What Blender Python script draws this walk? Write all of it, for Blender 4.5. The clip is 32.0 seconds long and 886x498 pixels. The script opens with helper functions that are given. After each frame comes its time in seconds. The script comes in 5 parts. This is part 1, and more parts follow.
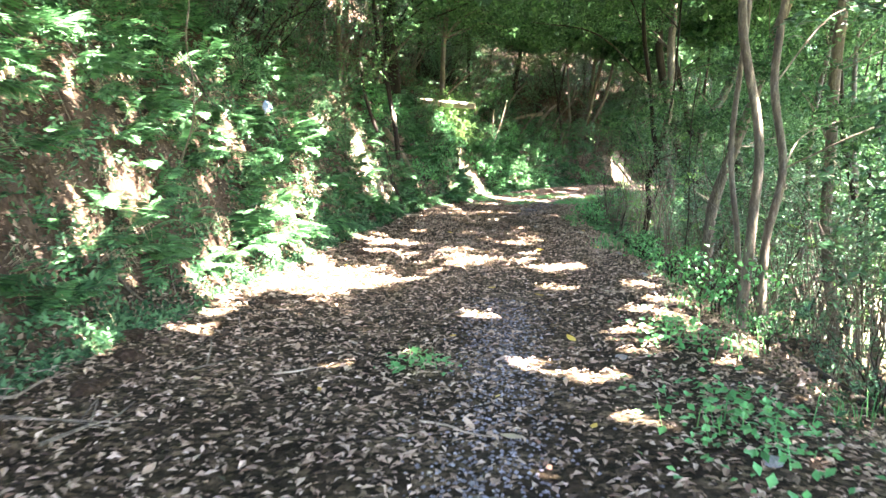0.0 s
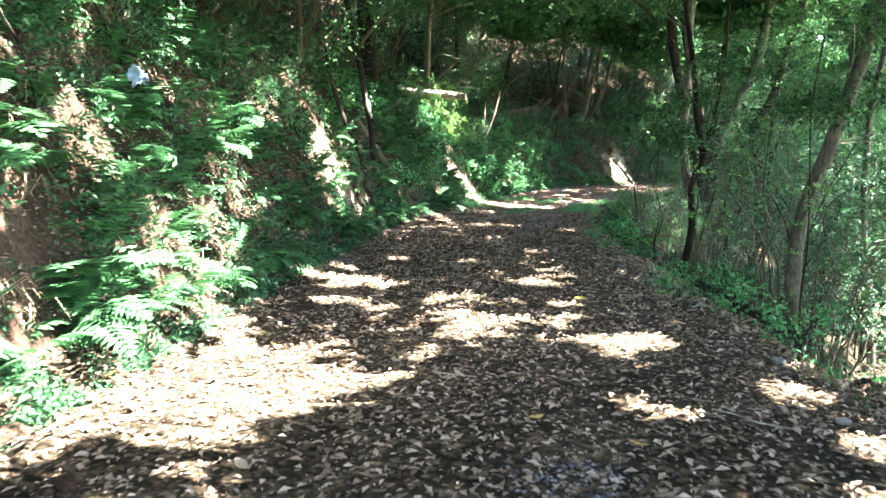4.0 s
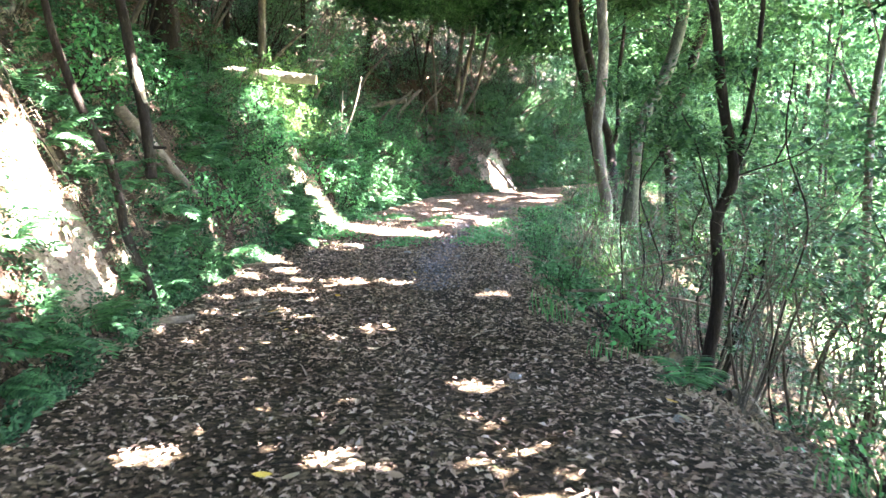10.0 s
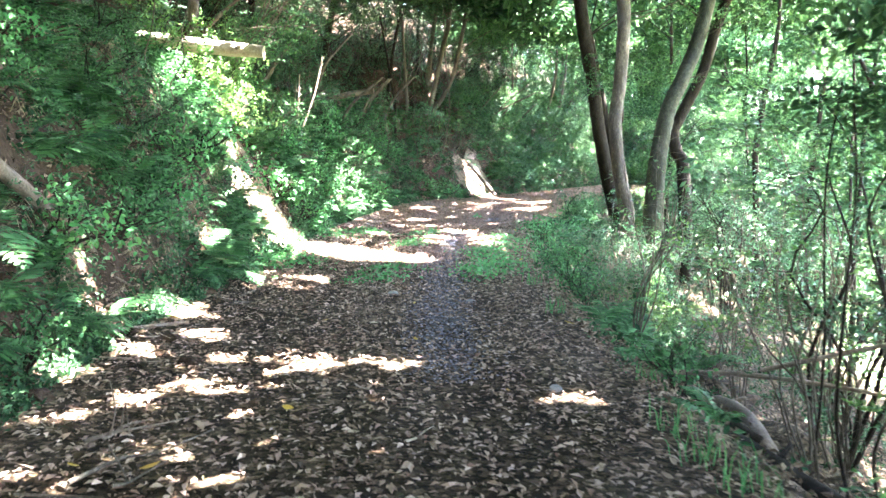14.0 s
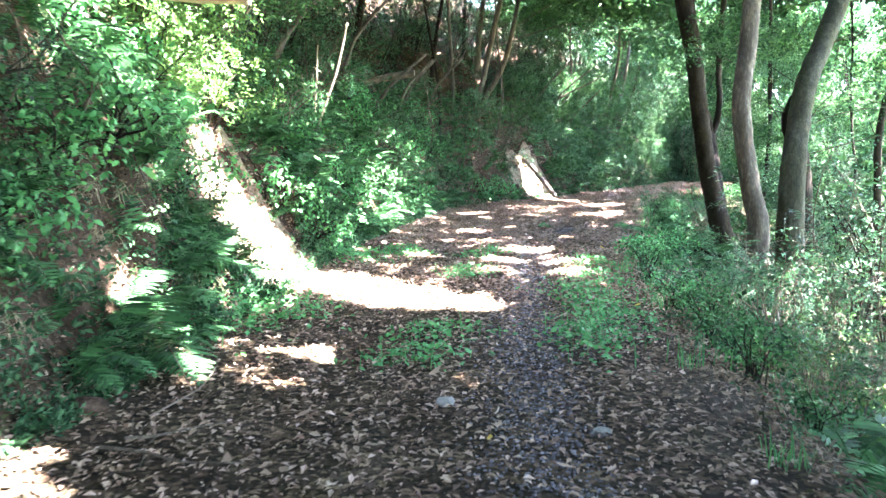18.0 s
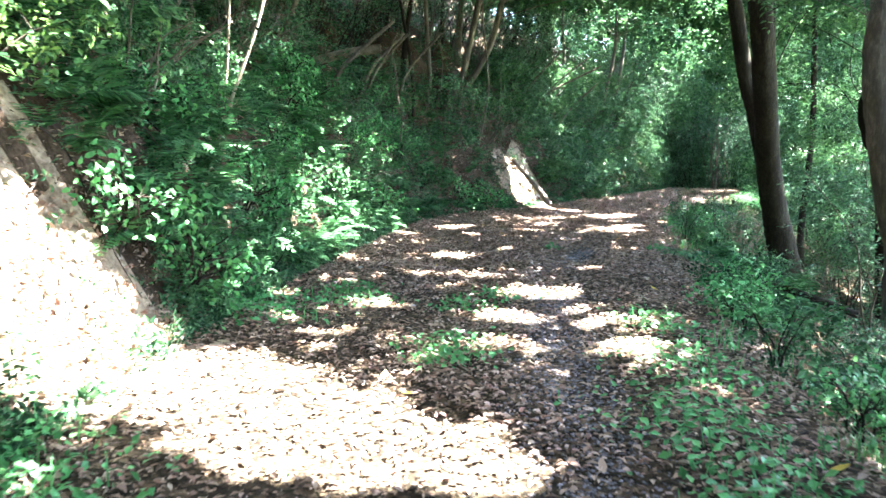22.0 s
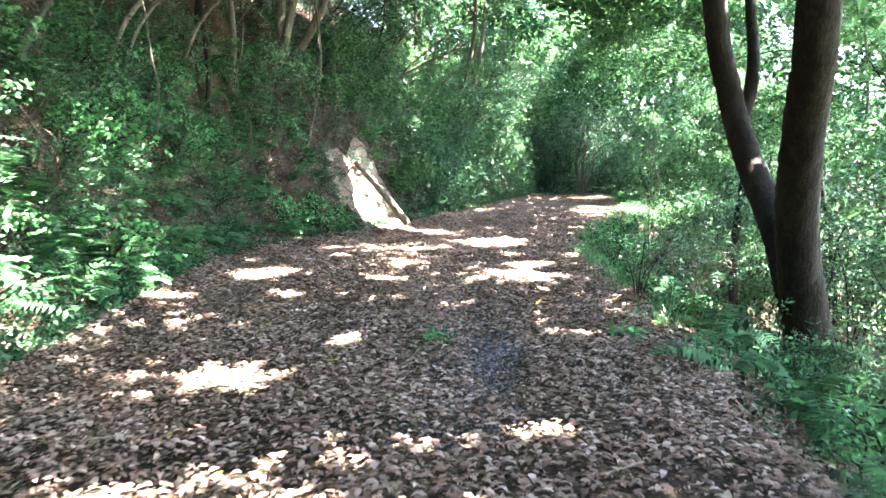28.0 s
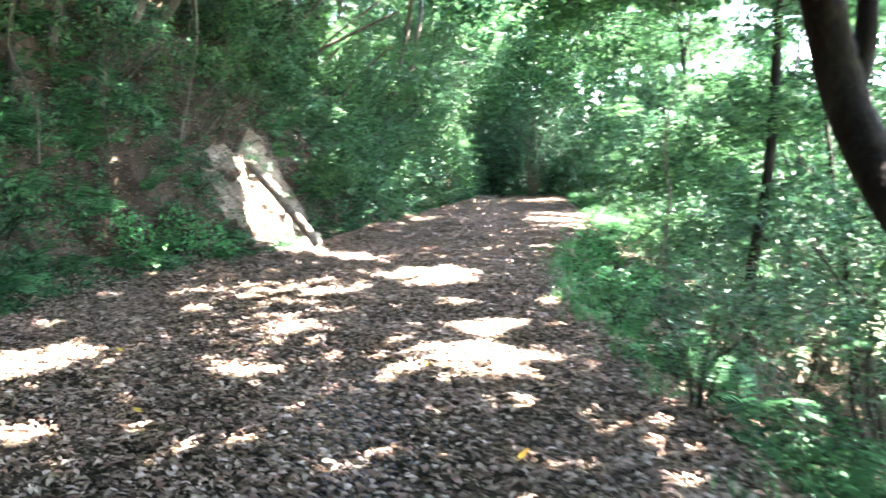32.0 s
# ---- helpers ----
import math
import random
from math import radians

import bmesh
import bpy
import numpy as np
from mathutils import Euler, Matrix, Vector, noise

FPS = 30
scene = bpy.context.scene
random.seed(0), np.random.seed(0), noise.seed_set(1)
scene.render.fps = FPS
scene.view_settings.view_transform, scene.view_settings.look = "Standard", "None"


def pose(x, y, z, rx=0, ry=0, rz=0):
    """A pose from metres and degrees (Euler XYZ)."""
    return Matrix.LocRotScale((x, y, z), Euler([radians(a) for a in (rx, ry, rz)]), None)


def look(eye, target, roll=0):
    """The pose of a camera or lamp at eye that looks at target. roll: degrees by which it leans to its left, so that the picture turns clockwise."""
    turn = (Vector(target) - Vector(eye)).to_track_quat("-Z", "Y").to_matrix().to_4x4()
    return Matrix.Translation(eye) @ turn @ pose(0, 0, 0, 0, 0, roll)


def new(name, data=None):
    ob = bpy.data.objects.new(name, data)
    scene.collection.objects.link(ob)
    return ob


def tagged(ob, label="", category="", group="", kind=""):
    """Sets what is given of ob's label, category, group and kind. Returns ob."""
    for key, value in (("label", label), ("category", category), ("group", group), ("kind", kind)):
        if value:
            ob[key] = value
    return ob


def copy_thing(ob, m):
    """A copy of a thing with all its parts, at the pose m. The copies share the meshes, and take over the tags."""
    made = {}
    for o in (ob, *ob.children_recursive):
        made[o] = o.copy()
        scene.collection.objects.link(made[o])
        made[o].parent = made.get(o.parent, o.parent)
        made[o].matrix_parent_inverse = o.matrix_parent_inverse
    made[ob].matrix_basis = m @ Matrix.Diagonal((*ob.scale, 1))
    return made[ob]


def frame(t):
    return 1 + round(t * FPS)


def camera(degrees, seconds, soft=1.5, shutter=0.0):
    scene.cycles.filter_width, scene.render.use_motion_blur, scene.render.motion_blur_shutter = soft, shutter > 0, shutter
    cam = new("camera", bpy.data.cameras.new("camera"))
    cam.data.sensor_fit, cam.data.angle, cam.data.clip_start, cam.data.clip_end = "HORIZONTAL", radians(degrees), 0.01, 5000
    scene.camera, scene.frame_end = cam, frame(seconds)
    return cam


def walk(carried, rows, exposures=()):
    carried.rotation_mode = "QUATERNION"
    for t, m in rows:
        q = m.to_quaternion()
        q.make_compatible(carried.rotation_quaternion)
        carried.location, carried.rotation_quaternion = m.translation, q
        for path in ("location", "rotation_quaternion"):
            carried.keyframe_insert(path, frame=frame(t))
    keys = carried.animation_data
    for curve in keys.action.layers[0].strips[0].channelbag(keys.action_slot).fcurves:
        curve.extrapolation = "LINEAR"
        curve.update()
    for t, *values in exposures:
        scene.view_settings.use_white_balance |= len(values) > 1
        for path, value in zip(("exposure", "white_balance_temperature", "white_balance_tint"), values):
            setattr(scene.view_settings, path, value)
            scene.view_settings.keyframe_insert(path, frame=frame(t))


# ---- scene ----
# ---------------------------------------------------------------- camera
cam = camera(56.80, 32.0, soft=1.5, shutter=0.5)
PATH = [
    (0.0, 0.000, 0.000, 1.342, 5.32, -6.05, 0.21),
    (0.5, -0.055, 0.546, 1.350, 4.75, -6.09, 0.35),
    (1.0, -0.193, 1.082, 1.390, 4.43, -6.19, 0.22),
    (1.5, -0.282, 1.650, 1.392, 2.97, -6.23, 0.17),
    (2.0, -0.358, 2.206, 1.377, 5.42, -6.26, 0.14),
    (2.5, -0.415, 2.707, 1.392, 4.68, -6.29, -0.09),
    (4.5, -0.504, 4.738, 1.431, 3.59, -6.21, 0.53),
    (5.0, -0.535, 5.309, 1.490, -0.74, -6.27, 0.45),
    (5.5, -0.507, 5.946, 1.509, -1.60, -6.21, 0.43),
    (6.0, -0.509, 6.554, 1.525, -3.28, -6.14, 0.28),
    (6.5, -0.473, 7.171, 1.536, -3.96, -6.24, 0.49),
    (7.0, -0.414, 7.776, 1.542, -2.86, -6.21, 0.28),
    (7.5, -0.425, 8.403, 1.533, -4.31, -6.25, 0.10),
    (8.0, -0.475, 9.033, 1.591, -3.27, -6.36, 0.63),
    (8.5, -0.648, 9.663, 1.621, -2.44, -6.37, 0.49),
    (9.0, -0.741, 10.248, 1.616, -2.33, -6.19, 0.08),
    (9.5, -0.770, 10.820, 1.609, -4.80, -6.19, 0.02),
    (10.0, -0.799, 11.322, 1.608, -6.00, -6.27, -0.19),
    (10.5, -0.716, 11.881, 1.614, -5.99, -6.25, -0.32),
    (11.0, -0.784, 12.421, 1.660, -5.51, -6.30, 0.07),
    (11.5, -0.777, 12.979, 1.634, -7.72, -6.36, 0.06),
    (12.0, -0.784, 13.533, 1.636, -5.90, -6.31, -0.14),
    (12.5, -0.812, 14.094, 1.646, -6.17, -6.30, -0.03),
    (13.0, -0.787, 14.675, 1.624, -7.92, -6.20, 0.09),
    (13.5, -0.820, 15.248, 1.592, -8.32, -6.08, 0.21),
    (14.0, -0.858, 15.774, 1.566, -8.98, -6.14, 0.23),
    (14.5, -0.935, 16.357, 1.558, -6.06, -6.23, 0.41),
    (16.5, -0.805, 18.631, 1.569, -7.73, -6.25, -0.08),
    (17.0, -0.682, 19.165, 1.556, -5.15, -6.38, -0.18),
    (17.5, -0.594, 19.736, 1.561, -6.33, -6.37, -0.24),
    (18.0, -0.474, 20.311, 1.525, -5.95, -6.32, -0.31),
    (18.5, -0.360, 20.882, 1.493, -6.49, -6.26, -0.06),
    (19.0, -0.293, 21.451, 1.482, -8.45, -6.28, -0.19),
    (19.5, -0.221, 22.065, 1.496, -9.24, -6.37, 0.03),
    (20.0, -0.223, 22.721, 1.509, -12.40, -6.39, -0.25),
    (20.5, -0.133, 23.336, 1.458, -12.04, -6.29, -0.14),
    (21.0, -0.083, 23.920, 1.449, -9.28, -6.29, -0.03),
    (21.5, -0.032, 24.504, 1.431, -10.10, -6.06, 0.04),
    (22.0, 0.083, 25.089, 1.405, -7.70, -6.05, 0.22),
    (22.5, 0.146, 25.646, 1.406, -8.77, -6.00, 0.10),
    (23.0, 0.275, 26.208, 1.379, -9.81, -6.06, 0.13),
    (23.5, 0.382, 26.715, 1.366, -9.85, -6.05, -0.11),
    (24.0, 0.464, 27.256, 1.361, -9.41, -5.99, -0.17),
    (24.5, 0.550, 27.844, 1.362, -8.44, -6.00, -0.15),
    (25.0, 0.603, 28.397, 1.398, -9.91, -5.88, -0.13),
    (25.5, 0.726, 28.915, 1.383, -8.16, -5.79, -0.02),
    (26.0, 0.745, 29.375, 1.393, -9.39, -5.96, 0.66),
    (26.5, 0.902, 29.944, 1.385, -14.69, -5.71, -0.28),
    (28.5, 1.713, 32.005, 1.507, -19.90, -6.01, 0.16),
    (29.0, 1.944, 32.526, 1.504, -21.74, -5.82, -0.17),
    (29.5, 2.227, 33.041, 1.522, -21.78, -5.97, -0.07),
    (30.0, 2.467, 33.551, 1.559, -26.99, -6.01, -0.21),
    (30.5, 2.704, 34.054, 1.540, -27.80, -5.85, -0.43),
    (31.0, 2.916, 34.585, 1.525, -25.97, -5.98, -0.09),
    (31.5, 3.067, 35.096, 1.539, -26.61, -6.01, 0.08),
    (32.0, 3.232, 35.675, 1.543, -22.65, -6.13, 0.24),
]
walk(cam, [(t, pose(x, y, z, 90 + tilt, 0, turn) @ pose(0, 0, 0, 0, 0, lean)) for t, x, y, z, turn, tilt, lean in PATH],
     exposures=[(0, 6.2, 6940, 20), (3, 5.75, 6740, 17), (5, 5.63, 6340, 6), (7, 6.12, 6340, 11), (9, 6.42, 6240, 18), (11.5, 6.71, 6740, 26), (14, 6.77, 6490, 21), (17, 6.65, 6240, 19), (19, 6.51, 6340, 20), (21, 6.14, 6240, 15), (23, 6.14, 6240, 11), (26, 6.63, 6460, 19), (29, 6.59, 6560, 18), (31, 6.72, 6460, 16), (32, 6.5, 6460, 15)])

# ---------------------------------------------------------------- world and sun
SUN = Vector((0.50, 0.02, 0.86)).normalized()
world = bpy.data.worlds.new("world")
scene.world = world
world.use_nodes = True
wn = world.node_tree.nodes
sky = wn.new("ShaderNodeTexSky")
sky.sky_type, sky.sun_disc = "NISHITA", False
sky.sun_elevation = math.asin(SUN.z)
sky.sun_rotation = math.atan2(SUN.x, SUN.y)
world.node_tree.links.new(sky.outputs[0], wn["Background"].inputs[0])
wn["Background"].inputs[1].default_value = 0.105
sun_data = bpy.data.lights.new("sun", "SUN")
sun_data.energy, sun_data.angle, sun_data.color = 5.0, radians(0.55), (1.0, 0.95, 0.87)
sun = new("sun", sun_data)
sun.matrix_world = look(SUN * 60, (0, 0, 0))

# ---------------------------------------------------------------- numbers of the plan
rng = np.random.default_rng(11)
LEFT = [(-40, -2.9), (14, -2.9), (20, -2.8), (23.5, -2.5), (27, -1.8), (30, -1.3), (33, -0.8), (36.5, 0.0), (40, 0.9),
        (43.5, 1.8), (46, 3.0), (48, 4.8), (50, 6.6), (53, 8.4), (58.6, 12.2), (64, 15.9), (68, 18.2), (80, 25), (140, 60)]
RIGHT = [(-40, 1.9), (7, 1.7), (14, 1.5), (20, 1.35), (22, 1.5), (25, 1.9), (28, 2.4), (31, 3.2), (35.5, 4.7), (38, 6.0),
         (41, 7.0), (43, 8.0), (46, 9.4), (52.3, 14.0), (56.5, 16.4), (68, 22.5), (80, 29), (140, 64)]
YS = np.arange(-40, 140, 0.25)


def smooth(pairs):
    a = np.interp(YS, [p[0] for p in pairs], [p[1] for p in pairs])
    k = np.ones(9) / 9
    return np.convolve(np.pad(a, 4, mode="edge"), k, mode="valid")


LEFT_S, RIGHT_S = smooth(LEFT), smooth(RIGHT)
LEFT_D, RIGHT_D = np.gradient(LEFT_S, YS), np.gradient(RIGHT_S, YS)


def edge_left(y):
    return np.interp(y, YS, LEFT_S)


def edge_right(y):
    return np.interp(y, YS, RIGHT_S)


def middle(y):
    return 0.5 * (edge_left(y) + edge_right(y))


def wave(x, y, size, seed):
    """Smooth unevenness between about -1 and 1."""
    r = np.random.default_rng(seed)
    out = 0
    for i in range(6):
        a, ph = r.uniform(0, 6.283), r.uniform(0, 6.283)
        k = 6.283 / (size * r.uniform(0.6, 1.7))
        out = out + np.sin((x * math.cos(a) + y * math.sin(a)) * k + ph + 0.8 * np.sin((x * math.sin(a) - y * math.cos(a)) * k * 0.7 + ph * 2))
    return out / 3.4


def bank_u(x, y):
    """Metres to the left of the road's edge, across it."""
    return (edge_left(y) - x) / np.sqrt(1 + np.interp(y, YS, LEFT_D) ** 2)


def slope_v(x, y):
    return (x - edge_right(y)) / np.sqrt(1 + np.interp(y, YS, RIGHT_D) ** 2)


def height(x, y):
    x, y = np.asarray(x, float), np.asarray(y, float)
    u, v = bank_u(x, y), slope_v(x, y)
    u = np.where(u > 0, u * (1 - 0.38 * np.exp(-((y - 30.2) / 1.1) ** 2) * np.exp(-np.clip(u - 1.5, 0, 9))), u)
    up = np.interp(u, [-0.6, 0, 0.25, 0.5, 0.9, 1.5, 2.4, 4.0, 14, 40, 400], [0, 0.09, 0.32, 0.9, 1.8, 2.65, 3.45, 4.8, 12, 24, 90])
    down = np.interp(v, [-0.5, 0, 0.5, 1.2, 2.6, 5, 9, 20, 60, 140, 400], [0, -0.04, -0.25, -0.75, -1.7, -3.1, -4.6, -6.5, -6.5, 6, 60])
    rough = (1 + 0.6 * np.clip((y - 38) / 3, 0, 1)) * np.clip((u - 0.1) / 1.2, 0, 1) + np.clip((v - 0.2) / 1.5, 0, 1)
    z = up + down + 0.018 * wave(x, y, 1.6, 3) + 0.006 * wave(x, y, 0.35, 4)
    z = z + rough * (0.28 * wave(x, y, 2.6, 5) + 0.15 * wave(x, y, 0.8, 6) + 0.045 * wave(x, y, 0.3, 8))
    mid = 0.5 * (edge_left(y) + edge_right(y))
    w = x - mid
    z = z - 0.03 * np.exp(-((w - 0.75) / 0.28) ** 2) - 0.03 * np.exp(-((w + 0.75) / 0.3) ** 2)
    return z


# places where the bank has broken away to bare clay, and the sun patch: y, half length, metres up the bank, half width
# the last is no scar: its pale colour brightens the sun patch
BARE = ((18.5, 0.75, 0.65, 0.45), (49.9, 0.95, 0.5, 0.65), (30.3, 1.2, 0.5, 0.85))


def clay_or_sun_patch(x, y):
    out = np.zeros(np.shape(x), bool)
    for y0, a, u0, b in BARE:
        out |= ((y - y0) / a) ** 2 + ((bank_u(x, y) - u0) / b) ** 2 < 1 + 0.55 * wave(x, y, 0.5, 901)
    return out


# places where the sun comes down through gaps of the crowns: x, y, z, radius
BEAMS = []


def beams(rows, z=0.0):
    for x, y, r in rows:
        BEAMS.append((x, y, z, r * SPREAD))


SPREAD = 0.84
beams([(-3.3, 11.2, 0.62), (-3.0, 10.6, 0.57), (-2.2, 9.9, 0.5), (-1.4, 9.5, 0.4), (-1.1, 5.4, 0.2), (-0.7, 5.7, 0.2), (0.1, 5.5, 0.28),
       (-0.3, 7.2, 0.3), (0.4, 9.0, 0.28), (-0.6, 11.3, 0.45), (-2.1, 13.5, 0.6), (0.0, 13.8, 0.4), (0.6, 4.3, 0.22), (-2.9, 7.5, 0.4),
       (-3.0, 9.6, 0.5), (-2.2, 9.0, 0.4), (-1.6, 8.9, 0.35), (-2.2, 12.3, 0.35), (0.1, 11.8, 0.26), (-0.6, 10.8, 0.3)])
beams([(0.6, 10.6, 0.45), (0.5, 8.8, 0.25), (-2.5, 13.6, 0.45), (-1.6, 12.0, 0.3), (-1.0, 12.5, 0.28), (0.1, 14.9, 0.3),
       (-0.8, 11.0, 0.2), (0.3, 10.7, 0.2), (0.1, 17.0, 0.25), (-2.0, 15.8, 0.2), (0.3, 14.3, 0.25), (-2.5, 14.5, 0.25),
       (-2.2, 24.2, 0.5), (-0.6, 19.0, 0.23), (-0.8, 22.1, 0.33), (-0.2, 22.0, 0.27), (0.9, 20.9, 0.24), (-0.9, 26.9, 0.38)])
beams([(0.1, 38.3, 0.55), (2.7, 42.5, 0.5), (2.5, 33.9, 0.45), (2.4, 31.1, 0.4), (-1.9, 26.6, 0.2), (0.3, 25.7, 0.18),
       (7.4, 46.2, 0.8), (6.0, 41.5, 0.58), (1.4, 41.0, 0.45), (0.0, 36.6, 0.5), (1.9, 37.3, 0.42), (1.8, 32.2, 0.25),
       (4.2, 41.8, 0.32), (3.5, 35.5, 0.28), (6.6, 42.5, 0.45), (7.2, 45.4, 0.5), (14.3, 54.5, 0.9), (7.0, 48.4, 0.5), (2.8, 40.7, 0.28),
       (-2.7, 9.2, 0.8), (-2.2, 8.5, 0.7), (-2.9, 8.4, 0.7), (-1.7, 9.0, 0.5), (2.3, 33.75, 0.5), (1.75, 32.4, 0.45), (2.55, 32.05, 0.3), (-0.3, 36.65, 0.5)])
beams([(-2.3, 22.6, 0.3), (-1.8, 23.3, 0.35), (-2.6, 21.8, 0.3), (-1.4, 22.4, 0.25), (-2.0, 21.2, 0.22), (-2.4, 23.9, 0.35), (-2.6, 23.2, 0.3), (1.2, 7.6, 0.3), (1.5, 8.4, 0.3), (0.9, 6.6, 0.25),
       (1.4, 9.4, 0.3), (0.5, 5.2, 0.3), (0.9, 5.9, 0.2), (-2.5, 6.2, 0.3), (-2.9, 5.3, 0.3), (-2.6, 7.0, 0.25), (0.0, 31.9, 0.25), (-0.5, 33.6, 0.3), (0.8, 33.2, 0.25), (-0.9, 32.3, 0.2)])
SPREAD = 1.0
# the long sun patch that runs down the bank and over the road
beams([(0.97, 28.7, 0.28), (0.7, 28.8, 0.45), (0.4, 29.0, 0.6), (0.1, 29.3, 0.72), (-0.3, 29.8, 0.75), (-0.6, 30.2, 0.75), (-0.92, 30.6, 0.7)])
SPREAD = 0.88
for x, y, z, r in ((-1.2, 30.5, 0.05, 1.0), (-1.45, 30.4, 0.2, 1.0), (-1.7, 30.3, 0.4, 1.0), (-1.95, 30.3, 0.7, 0.95), (-2.2, 30.4, 1.0, 0.5), (-1.5, 30.9, 0.25, 0.8), (-2.3, 30.9, 2.0, 0.5), (-2.6, 30.6, 2.5, 0.6), (-2.9, 30.2, 3.0, 0.4),
                   (-3.56, 18.5, 1.15, 0.6), (-3.4, 17.6, 0.9, 0.6), (-3.7, 18.9, 1.6, 0.5), (-3.3, 12.2, 0.8, 0.5), (-3.5, 13.2, 1.1, 0.5),
                   (-3.2, 11.0, 0.6, 0.55), (-3.6, 10.4, 1.6, 0.5), (-4.0, 16.0, 2.0, 0.4), (6.0, 49.6, 0.9, 0.6), (5.8, 49.9, 1.5, 0.4), (6.5, 49.1, 0.3, 0.55), (6.3, 50.1, 0.9, 0.5), (6.6, 49.8, 0.4, 0.5),
                   (-0.4, 36.4, 0.5, 0.5), (0.3, 39.3, 1.8, 0.4)):
    BEAMS.append((x, y, z, r * SPREAD))
rb = np.random.default_rng(88)
for k in range(70):
    y, u = rb.uniform(0, 64), rb.uniform(0.3, 2.6)
    x = float(edge_left(y) - u * math.sqrt(1 + float(np.interp(y, YS, LEFT_D)) ** 2))
    if not 20.5 < y < 27 and y < 55 and (y > 16 or u < 1.2) and not (38 < y < 53 and u > 0.6):
        BEAMS.append((x, y, float(height(x, y)) + rb.uniform(0, 0.8), rb.uniform(0.15, 0.42)))
for k in range(16):
    y, w = rb.uniform(0, 64), rb.uniform(2.6, 7)
    x = float(edge_right(y) + w * math.sqrt(1 + float(np.interp(y, YS, RIGHT_D)) ** 2))
    if y < 34:
        BEAMS.append((x, y, float(height(x, y)) + rb.uniform(0, 2.2), rb.uniform(0.2, 0.5)))
for k in range(18):
    BEAMS.append((rb.uniform(-0.6, 2.4), rb.uniform(31.2, 35.5), 0.0, rb.uniform(0.1, 0.2)))
for k in range(16):
    y = rb.uniform(35.5, 47)
    s = rb.uniform(0.05, 0.95)
    BEAMS.append((float(edge_left(y) * (1 - s) + edge_right(y) * s), y, 0.0, rb.uniform(0.09, 0.26)))
for k in range(9):
    y, u = rb.uniform(27.3, 31.0), rb.uniform(0.7, 2.4)
    x = float(edge_left(y) - u * math.sqrt(1 + float(np.interp(y, YS, LEFT_D)) ** 2))
    BEAMS.append((x, y, float(height(x, y)) + 0.3, rb.uniform(0.3, 0.5)))
for k in range(12):
    y, u = rb.uniform(17, 29.5), rb.uniform(0.3, 1.7)
    x = float(edge_left(y) - u * math.sqrt(1 + float(np.interp(y, YS, LEFT_D)) ** 2))
    BEAMS.append((x, y, float(height(x, y)) + 0.25, rb.uniform(0.1, 0.28)))
for y0, y1, n, most in ((3.5, 8.5, 11, 1.4), (8.5, 14, 18, 1.8), (26.5, 29.2, 4, 1.4), (35.2, 39.5, 7, 0.5)):
    for k in range(n):
        y, u = rb.uniform(y0, y1), rb.uniform(0.05, most)
        x = float(edge_left(y) - u * math.sqrt(1 + float(np.interp(y, YS, LEFT_D)) ** 2))
        BEAMS.append((x, y, float(height(x, y)) + 0.25, rb.uniform(0.14, 0.32)))
for k in range(5):
    y, w = rb.uniform(40, 52), rb.uniform(2.5, 5)
    x = float(edge_right(y) + w * math.sqrt(1 + float(np.interp(y, YS, RIGHT_D)) ** 2))
    BEAMS.append((x, y, rb.uniform(2.5, 4.8), rb.uniform(0.25, 0.45)))
# the gaps, drawn once on the plane across the sun's way
CELL = 0.05
S1 = np.array(SUN.cross(Vector((0, 1, 0))).normalized())
S2 = np.array(SUN.cross(Vector(S1)).normalized())
B = np.array(BEAMS)
b1, b2, b0 = B[:, :3] @ S1, B[:, :3] @ S2, B[:, :3] @ np.array(SUN)
o1, o2 = b1.min() - 2, b2.min() - 2
GAPS = np.full((int((b1.max() - o1 + 2) / CELL), int((b2.max() - o2 + 2) / CELL)), 1e9)
for p1, p2, p0, r in zip(b1, b2, b0, B[:, 3]):
    i0, j0, k = int((p1 - o1) / CELL), int((p2 - o2) / CELL), int(r / CELL) + 1
    gi, gj = np.meshgrid(np.arange(i0 - k, i0 + k + 1), np.arange(j0 - k, j0 + k + 1), indexing="ij")
    ragged = r * (1 + 0.3 * wave(gi * CELL, gj * CELL, 0.5, 55))
    inside = ((gi * CELL + o1 - p1) ** 2 + (gj * CELL + o2 - p2) ** 2) < ragged ** 2
    GAPS[gi[inside], gj[inside]] = np.minimum(GAPS[gi[inside], gj[inside]], p0)


def shaded(p):
    """True for the points that stand in no gap."""
    i = np.clip(((p @ S1 - o1) / CELL).astype(int), 0, GAPS.shape[0] - 1)
    j = np.clip(((p @ S2 - o2) / CELL).astype(int), 0, GAPS.shape[1] - 1)
    return p @ np.array(SUN) < GAPS[i, j] + 0.25


# ---------------------------------------------------------------- materials
def material(name):
    m = bpy.data.materials.new(name)
    m.use_nodes = True
    return m, m.node_tree.nodes, m.node_tree.links


def ramp_node(nodes, stops):
    r = nodes.new("ShaderNodeValToRGB")
    e = r.color_ramp.elements
    while len(e) < len(stops):
        e.new(0.5)
    for el, (at, c) in zip(e, stops):
        el.position, el.color = at, (*c, 1)
    return r


